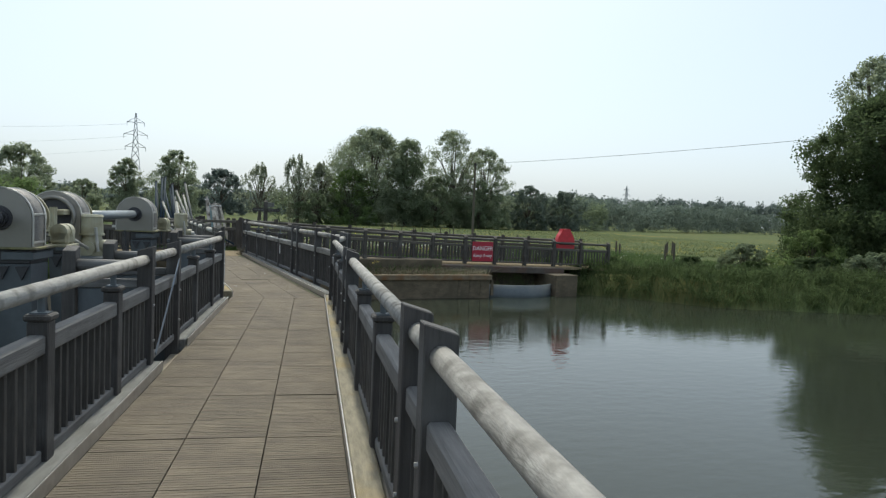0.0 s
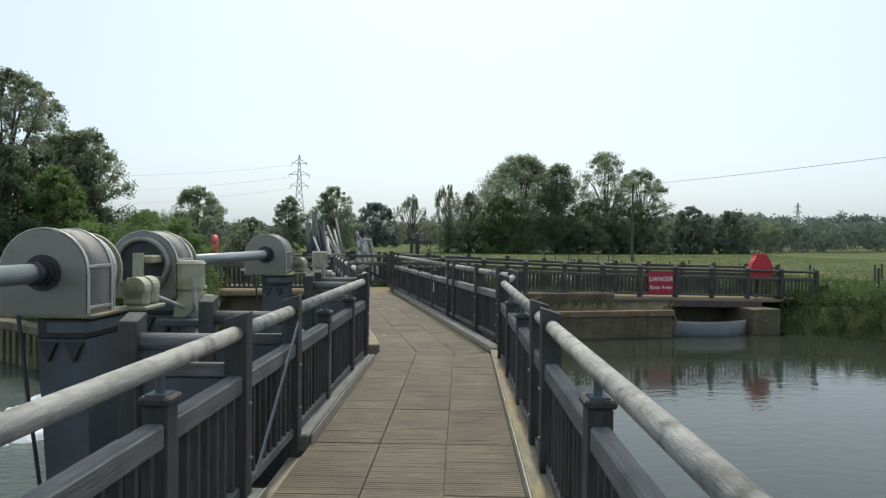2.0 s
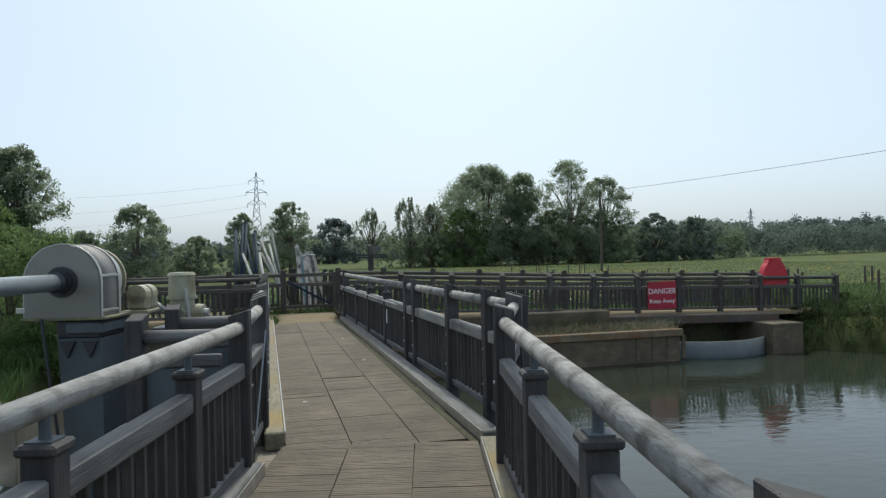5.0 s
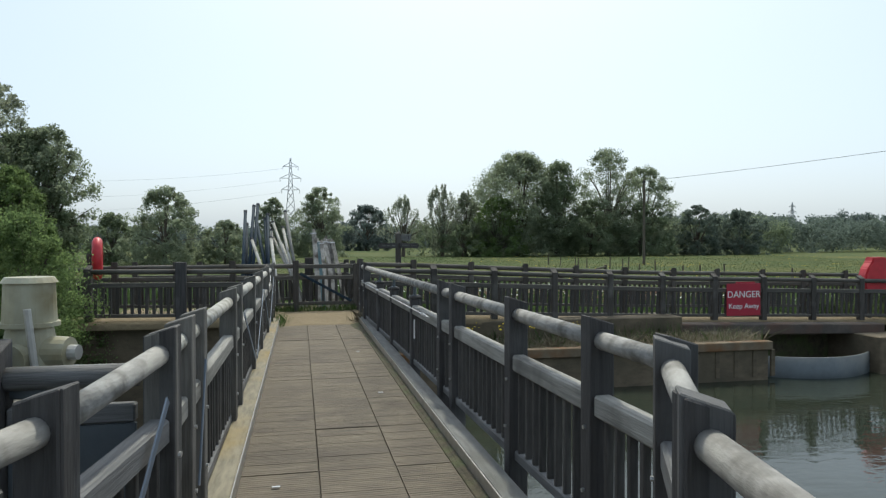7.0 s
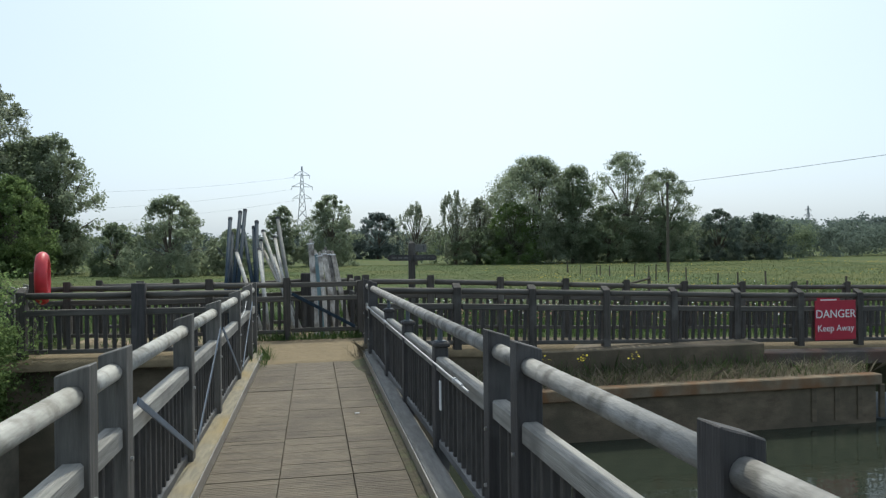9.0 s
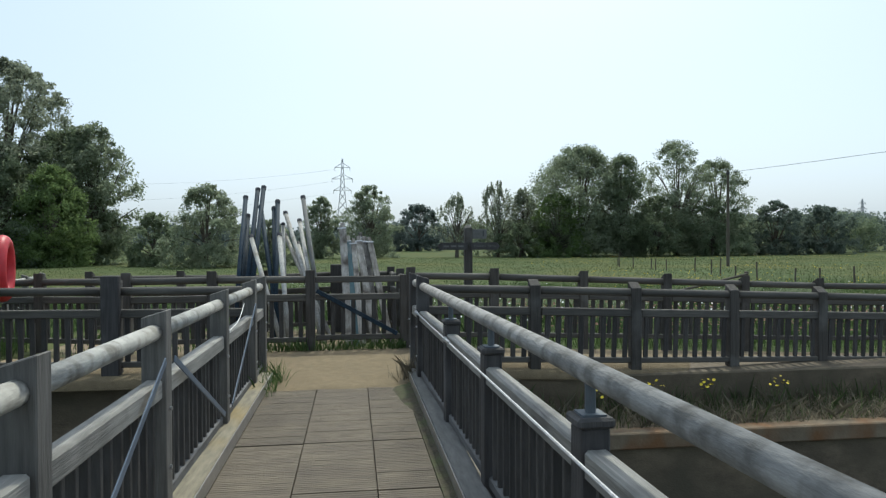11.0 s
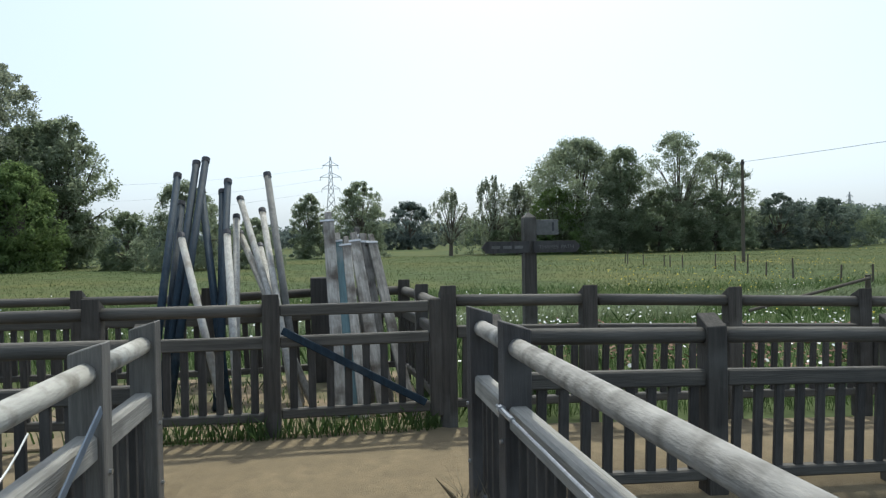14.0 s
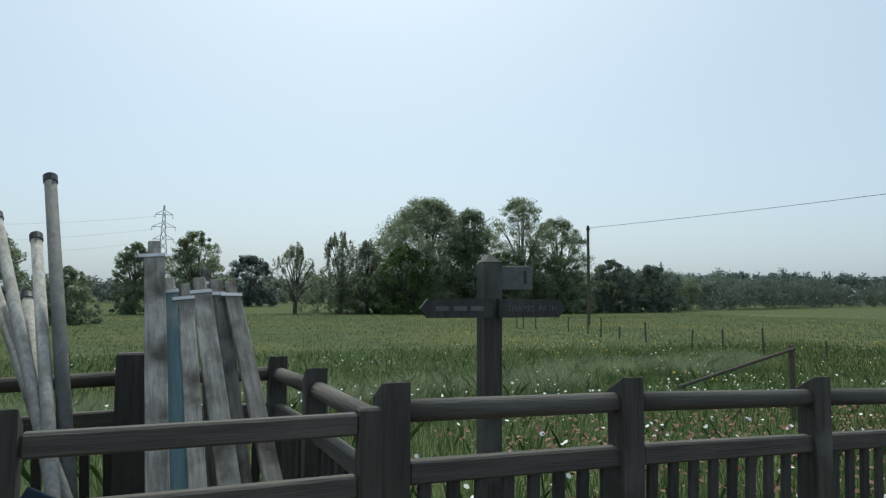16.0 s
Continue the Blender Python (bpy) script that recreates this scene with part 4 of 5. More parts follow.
UP = Matrix.Rotation(radians(90), 4, "X")
sign = thing("warning_sign", Matrix.Translation((9.92, near_y(9.9) - 0.085, -0.2)), "red rectangular danger sign with white letters on the fence", "sign")
bm = bmesh.new()
box(bm, -0.45, 0.45, -0.008, 0.008, 0.0, 0.76, 0.004)
part("panel", bm, M_SIGN, sign)
lettering("DANGER", 0.22, Matrix.Translation((0, -0.011, 0.43)) @ UP, M_WHITE, sign)
lettering("Keep Away", 0.175, Matrix.Translation((0, -0.011, 0.17)) @ UP, M_WHITE, sign)
sign2 = thing("notice_board", Matrix.Translation((11.05, 2.78, 0.14)), "small red notice on the far fence", "sign")
bm = bmesh.new()
box(bm, -0.28, 0.28, -0.1, -0.085, 0.0, 0.36, 0.003)
part("panel", bm, M_SIGN, sign2)
for z in (0.1, 0.2, 0.28):
    bm = bmesh.new()
    box(bm, -0.2, 0.2, -0.104, -0.101, z, z + 0.03, 0)
    part("text_line", bm, M_WHITE, sign2)

hood = thing("lifebuoy_cabinet", Matrix.Translation((13.84, 1.42, path_z(13.8))), "red plastic lifebuoy housing on a post by the fence", "lifebuoy")
bm = bmesh.new()
prof = [(-0.4, 0.72), (0.4, 0.72), (0.43, 0.85), (0.42, 1.08), (0.34, 1.3), (0.22, 1.44), (0.2, 1.56), (-0.2, 1.56), (-0.22, 1.44), (-0.34, 1.3), (-0.42, 1.08), (-0.43, 0.85)]
prism(bm, prof, -0.14, 0.14)
bmesh.ops.bevel(bm, geom=bm.edges[:], offset=0.03, segments=2, affect="EDGES")
part("shell", bm, M_RED, hood)
bm = bmesh.new()
box(bm, -0.05, 0.05, 0.15, 0.25, -0.3, 1.3, 0.006)
part("post", bm, M_FPOST, hood)

buoy = thing("lifebuoy", Matrix.Translation((-4.57, 2.6, 0)) @ Matrix.Rotation(radians(13), 4, "Z"), "red lifebuoy ring hung on a timber post", "lifebuoy")
bm = bmesh.new()
seg, tube_n = 32, 12
rings = []
for i in range(seg):
    a = 2 * math.pi * i / seg
    c = Vector((0, 0.25 * math.cos(a), 1.2 + 0.36 * math.sin(a)))
    out = Vector((0, math.cos(a), math.sin(a)))
    rings.append([bm.verts.new(c + out * (0.1 * math.cos(b)) + Vector((0.1 * math.sin(b), 0, 0))) for b in [2 * math.pi * k / tube_n for k in range(tube_n)]])
for i in range(seg):
    for k in range(tube_n):
        bm.faces.new((rings[i][k], rings[(i + 1) % seg][k], rings[(i + 1) % seg][(k + 1) % tube_n], rings[i][(k + 1) % tube_n]))
bmesh.ops.recalc_face_normals(bm, faces=bm.faces)
part("ring", bm, M_RED, buoy, smooth=True)
bm = bmesh.new()
box(bm, -0.2, -0.105, -0.05, 0.05, -0.08, 1.3, 0.006)
part("post", bm, M_FPOST, buoy)

finger = thing("signpost", Matrix.Translation((2.04, 3.72, -0.1)), "weathered timber footpath signpost with two pointed arms", "signpost")
bm = bmesh.new()
box(bm, -0.065, 0.065, -0.065, 0.065, -0.3, 1.86, 0.008)
vs = [bm.verts.new(v) for v in ((-0.065, -0.065, 1.862), (0.065, -0.065, 1.862), (0.065, 0.065, 1.862), (-0.065, 0.065, 1.862), (0, 0, 1.92))]
for k in range(4):
    bm.faces.new((vs[k], vs[(k + 1) % 4], vs[4]))
part("post", bm, M_FPOST, finger)
for sgn, L in ((1, 0.52), (-1, 0.52)):
    bm = bmesh.new()
    prism(bm, [(sgn * 0.02, 1.5), (sgn * 0.02, 1.62), (sgn * (L - 0.05), 1.62), (sgn * L, 1.56), (sgn * (L - 0.05), 1.5)], -0.1, -0.068)
    arm = part("arm", bm, M_POST, finger)
    if sgn > 0:
        lettering("THAMES", 0.055, Matrix.Translation((0.18, -0.103, 1.54)) @ UP, M_KERBG, arm)
        lettering("PATH", 0.055, Matrix.Translation((0.38, -0.103, 1.54)) @ UP, M_KERBG, arm)
    else:
        for x in (-0.42, -0.3, -0.18):
            bm = bmesh.new()
            box(bm, x, x + 0.09, -0.104, -0.101, 1.545, 1.575, 0)
            part("text_line", bm, M_KERBG, arm)
bm = bmesh.new()
box(bm, 0.07, 0.31, -0.03, 0.0, 1.68, 1.84, 0.004)
plate = part("plate", bm, M_KERBG, finger, "pale grey waymark plate")
bm = bmesh.new()
box(bm, 0.24, 0.26, -0.034, -0.031, 1.72, 1.81, 0)
part("symbol", bm, M_DSTEEL, plate)


# ---------------------------------------------------------------- poles and boards in the pen
def pole(top, foot, r, material, label, group):
    t = Vector(top)
    f = Vector(foot)
    ob = thing("weir_pole", Matrix.Translation(f), label, "pole", group)
    bm = bmesh.new()
    rod(bm, (0, 0, 0), t - f, r * 1.08, r, seg=12)
    part("shaft", bm, material, ob, smooth=True)
    bm = bmesh.new()
    u = (t - f).normalized()
    rod(bm, t - f - u * 0.04, t - f + u * 0.015, r * 1.18, seg=12)
    part("end_cap", bm, M_DSTEEL, ob, "dark end cap")
    return ob


PB, PG = "dark blue-green painted round pole leaning in the pen", "bleached grey round pole leaning in the pen"
POLES = (((-1.72, 5.0, 2.34), (-1.71, 3.6, -0.02), 0), ((-1.69, 5.02, 2.02), (-1.62, 3.7, -0.02), 0), ((-1.51, 5.0, 2.48), (-1.6, 3.62, -0.02), 0), ((-1.41, 5.02, 2.52), (-1.52, 3.55, -0.02), 0),
         ((-1.46, 4.98, 2.17), (-0.99, 3.6, -0.02), 0), ((-1.23, 5.0, 2.15), (-1.07, 3.7, -0.02), 0), ((-1.17, 5.02, 2.27), (-1.07, 3.5, -0.02), 0),
         ((-1.52, 4.2, 1.64), (-0.9, 3.0, -0.02), 1), ((-1.06, 4.2, 1.67), (-0.8, 3.0, -0.02), 1), ((-1.08, 5.0, 1.86), (-0.91, 3.6, -0.02), 1),
         ((-1.04, 5.04, 2.07), (-0.3, 3.6, -0.02), 1), ((-1.04, 4.95, 1.67), (-0.18, 3.5, -0.02), 1), ((-0.79, 5.0, 1.93), (-0.35, 3.45, -0.02), 1), ((-0.73, 5.05, 2.35), (-0.32, 3.7, -0.02), 2),
         ((-0.82, 4.96, 1.52), (-0.29, 3.3, -0.02), 1))
for top, foot, kind in POLES:
    pole(top, foot, 0.04 if kind != 1 else 0.036, (M_POLEB, M_POLEG, M_KERBG)[kind], PG if kind else PB, "poles stacked in the pen")


def board(top, foot, w, label, teal=False):
    """A long plank with a steel band and a forked head."""
    t, f = Vector(top), Vector(foot)
    u = (t - f)
    L = u.length
    m = Matrix.Translation(f) @ u.to_track_quat("Z", "Y").to_matrix().to_4x4() @ Matrix.Rotation(random.uniform(-0.2, 0.2), 4, "Z")
    ob = thing("weir_board", m, label, "board", "boards stacked in the pen")
    bm = bmesh.new()
    box(bm, -w / 2, w / 2, -0.016, 0.016, 0, L - 0.12, 0.005)
    part("plank", bm, M_TEAL if teal else M_BOARD, ob)
    bm = bmesh.new()
    box(bm, -w * 0.32, w * 0.32, -0.014, 0.014, L - 0.12, L, 0.008)
    part("head", bm, M_BOARD, ob)
    bm = bmesh.new()
    box(bm, -w / 2 - 0.004, w / 2 + 0.03, -0.022, 0.022, L - 0.125, L - 0.1, 0.002)
    part("band", bm, M_STEEL, ob, "bright steel band")
    return ob


M_TEAL = mat("faded_teal_paint", (0.11, 0.18, 0.19), 0.7, 0, 0.25, 5, (9, 9, 1), 0.4, 50, (0.33, 0.32, 0.29), 0.66, 2.0)
BL = "bleached grey timber board with a steel band leaning in the pen"
board((-0.02, 4.12, 1.86), (0.09, 3.05, -0.03), 0.115, BL)
board((0.07, 4.1, 1.64), (0.2, 3.0, -0.03), 0.095, "board with faded teal paint leaning in the pen", True)
board((0.16, 4.06, 1.6), (0.29, 2.95, -0.03), 0.09, BL)
board((0.24, 4.1, 1.64), (0.48, 3.0, -0.03), 0.115, BL)
board((0.34, 4.14, 1.63), (0.52, 3.1, -0.03), 0.12, BL)
board((0.42, 4.1, 1.62), (0.72, 2.95, -0.03), 0.1, BL)
board((0.28, 4.2, 1.7), (0.36, 3.25, -0.03), 0.09, BL)


# ---------------------------------------------------------------- field furniture
def field_z(x, y):
    return ground_z(x, y)


bm = bmesh.new()
rod(bm, (0, 0, -0.4), (0, 0, 1.0), 0.05, 0.045, seg=7)
STAKE = mesh_of(bm, "stake", M_BARK)
rng = random.Random(5)
for k in range(16):
    y = 15.5 + k * 2.6 + rng.uniform(-0.6, 0.6)
    x = 22.8 + k * 0.15 + rng.uniform(-0.5, 0.5)
    ob = tagged(new("fence_post", STAKE), "grey wooden stake standing in the meadow grass", "fence post", "stakes across the meadow")
    ob.matrix_world = Matrix.Translation((x, y, field_z(x, y))) @ Matrix.Diagonal((1, 1, rng.uniform(0.75, 1.15), 1)) @ Matrix.Rotation(rng.uniform(-0.06, 0.06), 4, "X")
for x, y, h in ((28.5, 16.5, 1.0), (28.9, 16.6, 0.8), (32.5, 15.8, 1.0), (32.9, 15.7, 1.05), (26.6, 9.5, 1.1), (27.1, 9.3, 1.2)):
    ob = tagged(new("fence_post", STAKE), "grey wooden stake standing in the meadow grass", "fence post", "stakes across the meadow")
    ob.matrix_world = Matrix.Translation((x, y, field_z(x, y))) @ Matrix.Diagonal((1.4, 1.4, h, 1))
lean = thing("broken_rail", Matrix.Translation((9.64, 8.0, field_z(9.64, 8))), "leaning timber rail on a post in the meadow", "rail")
bm = bmesh.new()
rod(bm, (0, 0, -0.2), (0, 0, 0.78 - field_z(9.64, 8)), 0.05, seg=8)
part("post", bm, M_BARK, lean)
bm = bmesh.new()
rod(bm, (0, -0.05, 0.72 - field_z(9.64, 8)), (-2.4, -0.05, 0.2 - field_z(9.64, 8)), 0.03, seg=8)
part("rail", bm, M_BARK, lean)

upole = thing("utility_pole", Matrix.Translation((33.6, 49.5, -0.7)), "dark wooden utility pole standing in the meadow", "utility pole")
bm = bmesh.new()
rod(bm, (0, 0, -0.5), (0, 0, 8.6), 0.15, 0.11, seg=10)
part("shaft", bm, M_BARK, upole)
bm = bmesh.new()
box(bm, -0.1, 0.1, -0.16, 0.16, 8.2, 8.4, 0.01)
part("bracket", bm, M_DSTEEL, upole)


def cable(name, a, b, sag, r, label):
    a, b = Vector(a), Vector(b)
    bm = bmesh.new()
    prev = a
    for i in range(1, 25):
        u = i / 24
        p = a.lerp(b, u) - Vector((0, 0, sag * 4 * u * (1 - u)))
        rod(bm, prev, p, r, seg=5, cap=False)
        prev = p
    return tagged(new(name, mesh_of(bm, name, M_WIRE)), label, "cable")


cable("overhead_cable", (33.6, 49.5, 7.7), (52, -32, 10.5), 0.9, 0.02, "thin overhead cable crossing the pale sky")


def pylon(x, y, z, h, r, material):
    t = thing("pylon", Matrix.Translation((x, y, z)), "tall lattice electricity pylon far beyond the trees", "pylon", "pylons on the horizon")
    bw, ww = h * 0.085, h * 0.028

    def half(u):
        return bw + (ww - bw) * min(u / 0.62, 1.0) - max(u - 0.62, 0) / 0.38 * (ww - 0.3)
    levels = [0, 0.16, 0.3, 0.42, 0.52, 0.61, 0.69, 0.77, 0.85, 0.93, 1.0]
    bm = bmesh.new()
    for sx in (-1, 1):
        for sy in (-1, 1):
            for u, v in zip(levels, levels[1:]):
                rod(bm, (sx * half(u), sy * half(u), u * h), (sx * half(v), sy * half(v), v * h), r, seg=4, cap=False)
    part("legs", bm, material, t)
    bm = bmesh.new()
    for u, v in zip(levels, levels[1:]):
        a, b = half(u), half(v)
        for sy in (-1, 1):
            rod(bm, (-a, sy * a, u * h), (b, sy * b, v * h), r * 0.6, seg=4, cap=False)
            rod(bm, (a, sy * a, u * h), (-b, sy * b, v * h), r * 0.6, seg=4, cap=False)
    part("lattice", bm, material, t)
    for u, w in ((0.64, 0.1), (0.77, 0.115), (0.9, 0.085)):
        bm = bmesh.new()
        for s in (-1, 1):
            rod(bm, (s * half(u), 0, u * h), (s * w * h, 0, u * h), r * 0.8, seg=4)
            rod(bm, (s * half(u), 0, (u + 0.045) * h), (s * w * h, 0, u * h), r * 0.7, seg=4)
            rod(bm, (s * w * h, 0, u * h), (s * w * h, 0, (u - 0.04) * h), r * 0.6, seg=4)
        part("cross_arm", bm, material, t)
    return t


pylon(-6.9, 465, -1, 61, 0.24, M_PYLON)
pylon(747, 900, -1, 64, 0.45, M_PYLON)
pylon(1010, 1020, -1, 55, 0.3, M_PYLON)
for za, zb in ((36.5, 20), (44.5, 29), (52.5, 40)):
    cable("power_line", (-12, 465, za), (-170, 452, zb), 3, 0.05, "faint power line strung from the pylon")


# ---------------------------------------------------------------- trees
def leaves(centres, radii, per, size, rg, up=0.0, stretch=(1, 1, 0.85)):
    """Leaf quads scattered through clumps. Returns vertex rows and faces."""
    n = len(centres) * per
    c = np.repeat(np.array(centres), per, axis=0)
    r = np.repeat(np.array(radii), per)[:, None]
    d = rg.normal(size=(n, 3))
    d /= np.linalg.norm(d, axis=1)[:, None]
    p = c + d * r * (rg.random((n, 1)) ** 0.6) * 1.15 * np.array(stretch)
    a = rg.normal(size=(n, 3))
    a[:, 2] += up
    a /= np.linalg.norm(a, axis=1)[:, None]
    b = np.cross(a, rg.normal(size=(n, 3)))
    b /= np.linalg.norm(b, axis=1)[:, None]
    s = size * (0.6 + 0.8 * rg.random((n, 1)))
    a, b = a * s, b * s * 0.55
    v = np.stack((p - a, p + b, p + a, p - b), axis=1).reshape(-1, 3)
    f = np.arange(n * 4).reshape(-1, 4)
    return v, f


def tree(x, y, z, h, w, material, label, seed, clumps=70, per=70, size=0.3, low=0.12, shape=0.75, trunk=0.03, name="tree", gap=0.14, cat="tree", group="", wisp=False):
    """A tree with a tapered trunk, limbs that reach its clumps and a crown of many leaves."""
    rg = np.random.default_rng(seed)
    h *= 1.05
    t = thing(name, Matrix.Translation((x, y, z)), label, cat, group)
    clumps, per, w, size = int(clumps * 2.6), int(per * 1.15), w * 1.2, size * 0.52
    cs, rs = [], []
    for k in range(clumps):
        u = rg.random() ** 0.8
        zz = h * (low + (0.97 - low) * u)
        prof = (math.sin(math.pi * min(0.08 + 0.9 * u ** shape, 1.0))) ** 0.6
        if low <= 0.05 and u < 0.45:
            prof = max(prof, 0.92 - 0.3 * abs(noise.noise((seed, u * 4, 2))))
        ang = rg.random() * 2 * math.pi
        rad = w / 2 * prof * (0.25 + 0.75 * rg.random() ** 0.5) * (0.86 + 0.5 * noise.noise((seed, ang * 1.2, u * 3)))
        r = h * gap * 0.64 * (0.35 + 0.9 * rg.random()) * (0.7 if u > 0.8 else 1)
        cs.append((rad * math.cos(ang), rad * math.sin(ang), min(zz, h - r * 0.6)))
        rs.append(r)
    if low <= 0.05:
        for k in range(clumps // 3):
            ang, q = rg.random() * 2 * math.pi, rg.random() ** 0.5
            cs.append((w * 0.46 * q * math.cos(ang), w * 0.46 * q * math.sin(ang), h * (0.02 + 0.3 * rg.random())))
            rs.append(h * gap * 0.6 * (0.5 + 0.6 * rg.random()))
    bm = bmesh.new()
    r0 = h * trunk
    top = Vector((0.02 * h, 0, h * 0.55))
    rod(bm, (0, 0, -0.5), top * 0.5, r0, r0 * 0.75, seg=8)
    rod(bm, top * 0.5, top, r0 * 0.75, r0 * 0.35, seg=8)
    part("trunk", bm, M_BARK, t)
    for k in range(0, clumps, max(clumps // 26, 1)):
        bm = bmesh.new()
        c = Vector(cs[k])
        st = top * min(max(0.25 + 0.6 * c.z / h * rg.random(), 0.2), 1.0)
        mid = st.lerp(c, 0.5) + Vector((0, 0, 0.05 * h))
        rod(bm, st, mid, r0 * 0.32, r0 * 0.2, seg=5, cap=False)
        rod(bm, mid, c + Vector((0, 0, rs[k] * 0.7)), r0 * 0.2, r0 * 0.05, seg=5, cap=False)
        part("limb", bm, M_BARK, t)
    v, f = leaves(cs, rs, per, size, rg, 1.0 if wisp else 0.0, (0.6, 0.6, 1.8) if wisp else (1, 1, 0.85))
    me = raw("crown", v.tolist(), f.tolist(), material)
    part("crown", me, None, t)
    return t


TL = "leafy green broadleaf tree at the edge of the meadow"
G = "trees across the meadow"
tree(35.5, 96, -0.9, 16.9, 16.5, M_LEAF, TL, 1, 170, 110, 0.28, 0.05, group=G)
tree(41.5, 93, -0.9, 15.4, 9.0, M_LEAFD, "dense dark green broadleaf tree at the meadow edge", 2, 70, 100, 0.28, 0.03, group=G)
tree(31, 92, -0.9, 9.5, 9.5, M_LEAFB, TL, 12, 60, 90, 0.26, 0.03, group=G)
tree(51.5, 95, -0.9, 17.8, 12.5, M_LEAF, "tall open-crowned broadleaf tree at the meadow edge", 3, 85, 85, 0.26, 0.04, gap=0.11, group=G)
tree(59.5, 97, -0.9, 15.2, 11.5, M_LEAF, "tall open-crowned broadleaf tree at the meadow edge", 4, 80, 85, 0.26, 0.04, gap=0.11, group=G)
tree(47, 92, -0.9, 9.0, 10, M_LEAFD, TL, 13, 60, 90, 0.26, 0.02, group=G)
tree(56, 92, -0.9, 8.5, 11, M_LEAFD, TL, 14, 60, 90, 0.26, 0.02, group=G)
WL = "pale slender willow with upright twigs at the meadow edge"
tree(22.3, 95, -0.9, 11.3, 5.5, M_LEAFY, WL, 5, 55, 55, 0.24, 0.1, gap=0.1, wisp=True, group=G)
tree(26.5, 96, -0.9, 10.3, 5.5, M_LEAFY, WL, 6, 55, 55, 0.24, 0.1, gap=0.1, wisp=True, group=G)
tree(24.8, 91, -0.9, 5.0, 7.0, M_LEAFD, "dark low thicket under the willows", 15, 40, 70, 0.24, 0.0, group=G)
tree(15.9, 95, -0.9, 9.2, 6.5, M_LEAFY, WL, 7, 45, 50, 0.22, 0.22, trunk=0.035, gap=0.1, wisp=True, group=G)
tree(2.8, 95, -0.9, 10.6, 8.6, M_LEAF, "rounded green broadleaf tree at the meadow edge", 8, 75, 80, 0.26, 0.05, gap=0.12, group=G)
tree(-4.6, 95, -0.9, 9.0, 5.0, M_LEAF, "rounded green broadleaf tree at the meadow edge", 9, 55, 70, 0.26, 0.05, gap=0.11, group=G)
tree(-13.9, 60, -0.8, 7.6, 8.0, M_LEAF, "bushy green hawthorn in the meadow", 10, 75, 90, 0.2, 0.0, gap=0.13, group=G)
tree(-8.2, 62, -0.8, 4.5, 5.2, M_LEAF, "low round green bush in the meadow", 11, 45, 80, 0.2, 0.0, gap=0.15, group=G)
tree(-19.8, 64, -0.8, 5.2, 5.0, M_LEAFD, "low round green bush in the meadow", 16, 45, 80, 0.2, 0.0, gap=0.15, group=G)
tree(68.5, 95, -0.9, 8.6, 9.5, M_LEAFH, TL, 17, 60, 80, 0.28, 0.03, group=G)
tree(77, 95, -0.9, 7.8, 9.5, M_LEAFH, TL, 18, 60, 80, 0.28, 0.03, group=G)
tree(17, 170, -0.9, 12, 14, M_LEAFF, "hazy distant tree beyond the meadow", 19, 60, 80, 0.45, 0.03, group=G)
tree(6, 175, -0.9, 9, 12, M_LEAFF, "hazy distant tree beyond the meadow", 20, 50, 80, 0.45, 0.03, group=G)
# the tall group on the left
tree(-39, 74, -0.9, 22.5, 17, M_LEAFY, "tall airy willow towering over the bank", 21, 190, 80, 0.3, 0.25, gap=0.065, group=G)
tree(-29, 73, -0.9, 15.5, 9.5, M_LEAF, "broad green tree with a ragged crown", 22, 100, 80, 0.28, 0.06, gap=0.09, group=G)
tree(-37, 68, -0.9, 12.5, 14, M_LEAFD, "dense dark green thicket below the willow", 23, 110, 110, 0.28, 0.0, gap=0.14, group=G)
tree(-30.2, 66, -0.9, 10.0, 7.5, M_LEAFB, "bright green bushy tree before the thicket", 24, 80, 100, 0.25, 0.0, gap=0.13, group=G)
tree(-31.5, 73, -0.9, 14.5, 11, M_LEAFD, "dense dark green tree behind the thicket", 45, 110, 110, 0.28, 0.0, gap=0.13, group=G)
tree(-48, 74, -0.9, 18, 16, M_LEAFD, "dense dark green tree beside the willow", 25, 110, 100, 0.3, 0.0, gap=0.12, group=G)
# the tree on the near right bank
tree(32.3, 0.0, -0.8, 9.0, 9.0, M_LEAFN, "dense green tree overhanging the river bank with shade-darkened leaf colour", 26, 190, 260, 0.13, 0.0, gap=0.12)
tree(34.0, 2.0, -0.8, 11.4, 5.0, M_LEAF, "slender green tree rising behind the bank", 27, 70, 100, 0.13, 0.3, gap=0.09)
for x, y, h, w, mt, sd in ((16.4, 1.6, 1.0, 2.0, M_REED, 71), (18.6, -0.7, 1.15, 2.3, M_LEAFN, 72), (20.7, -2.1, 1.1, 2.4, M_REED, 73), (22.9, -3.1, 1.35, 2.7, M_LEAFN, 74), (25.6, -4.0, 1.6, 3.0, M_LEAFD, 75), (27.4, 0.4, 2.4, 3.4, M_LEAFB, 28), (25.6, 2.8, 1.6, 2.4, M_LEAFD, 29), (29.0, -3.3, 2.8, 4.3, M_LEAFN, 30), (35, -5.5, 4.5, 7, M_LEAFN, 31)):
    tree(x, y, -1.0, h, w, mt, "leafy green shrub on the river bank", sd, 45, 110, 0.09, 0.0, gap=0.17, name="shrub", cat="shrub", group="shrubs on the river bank")
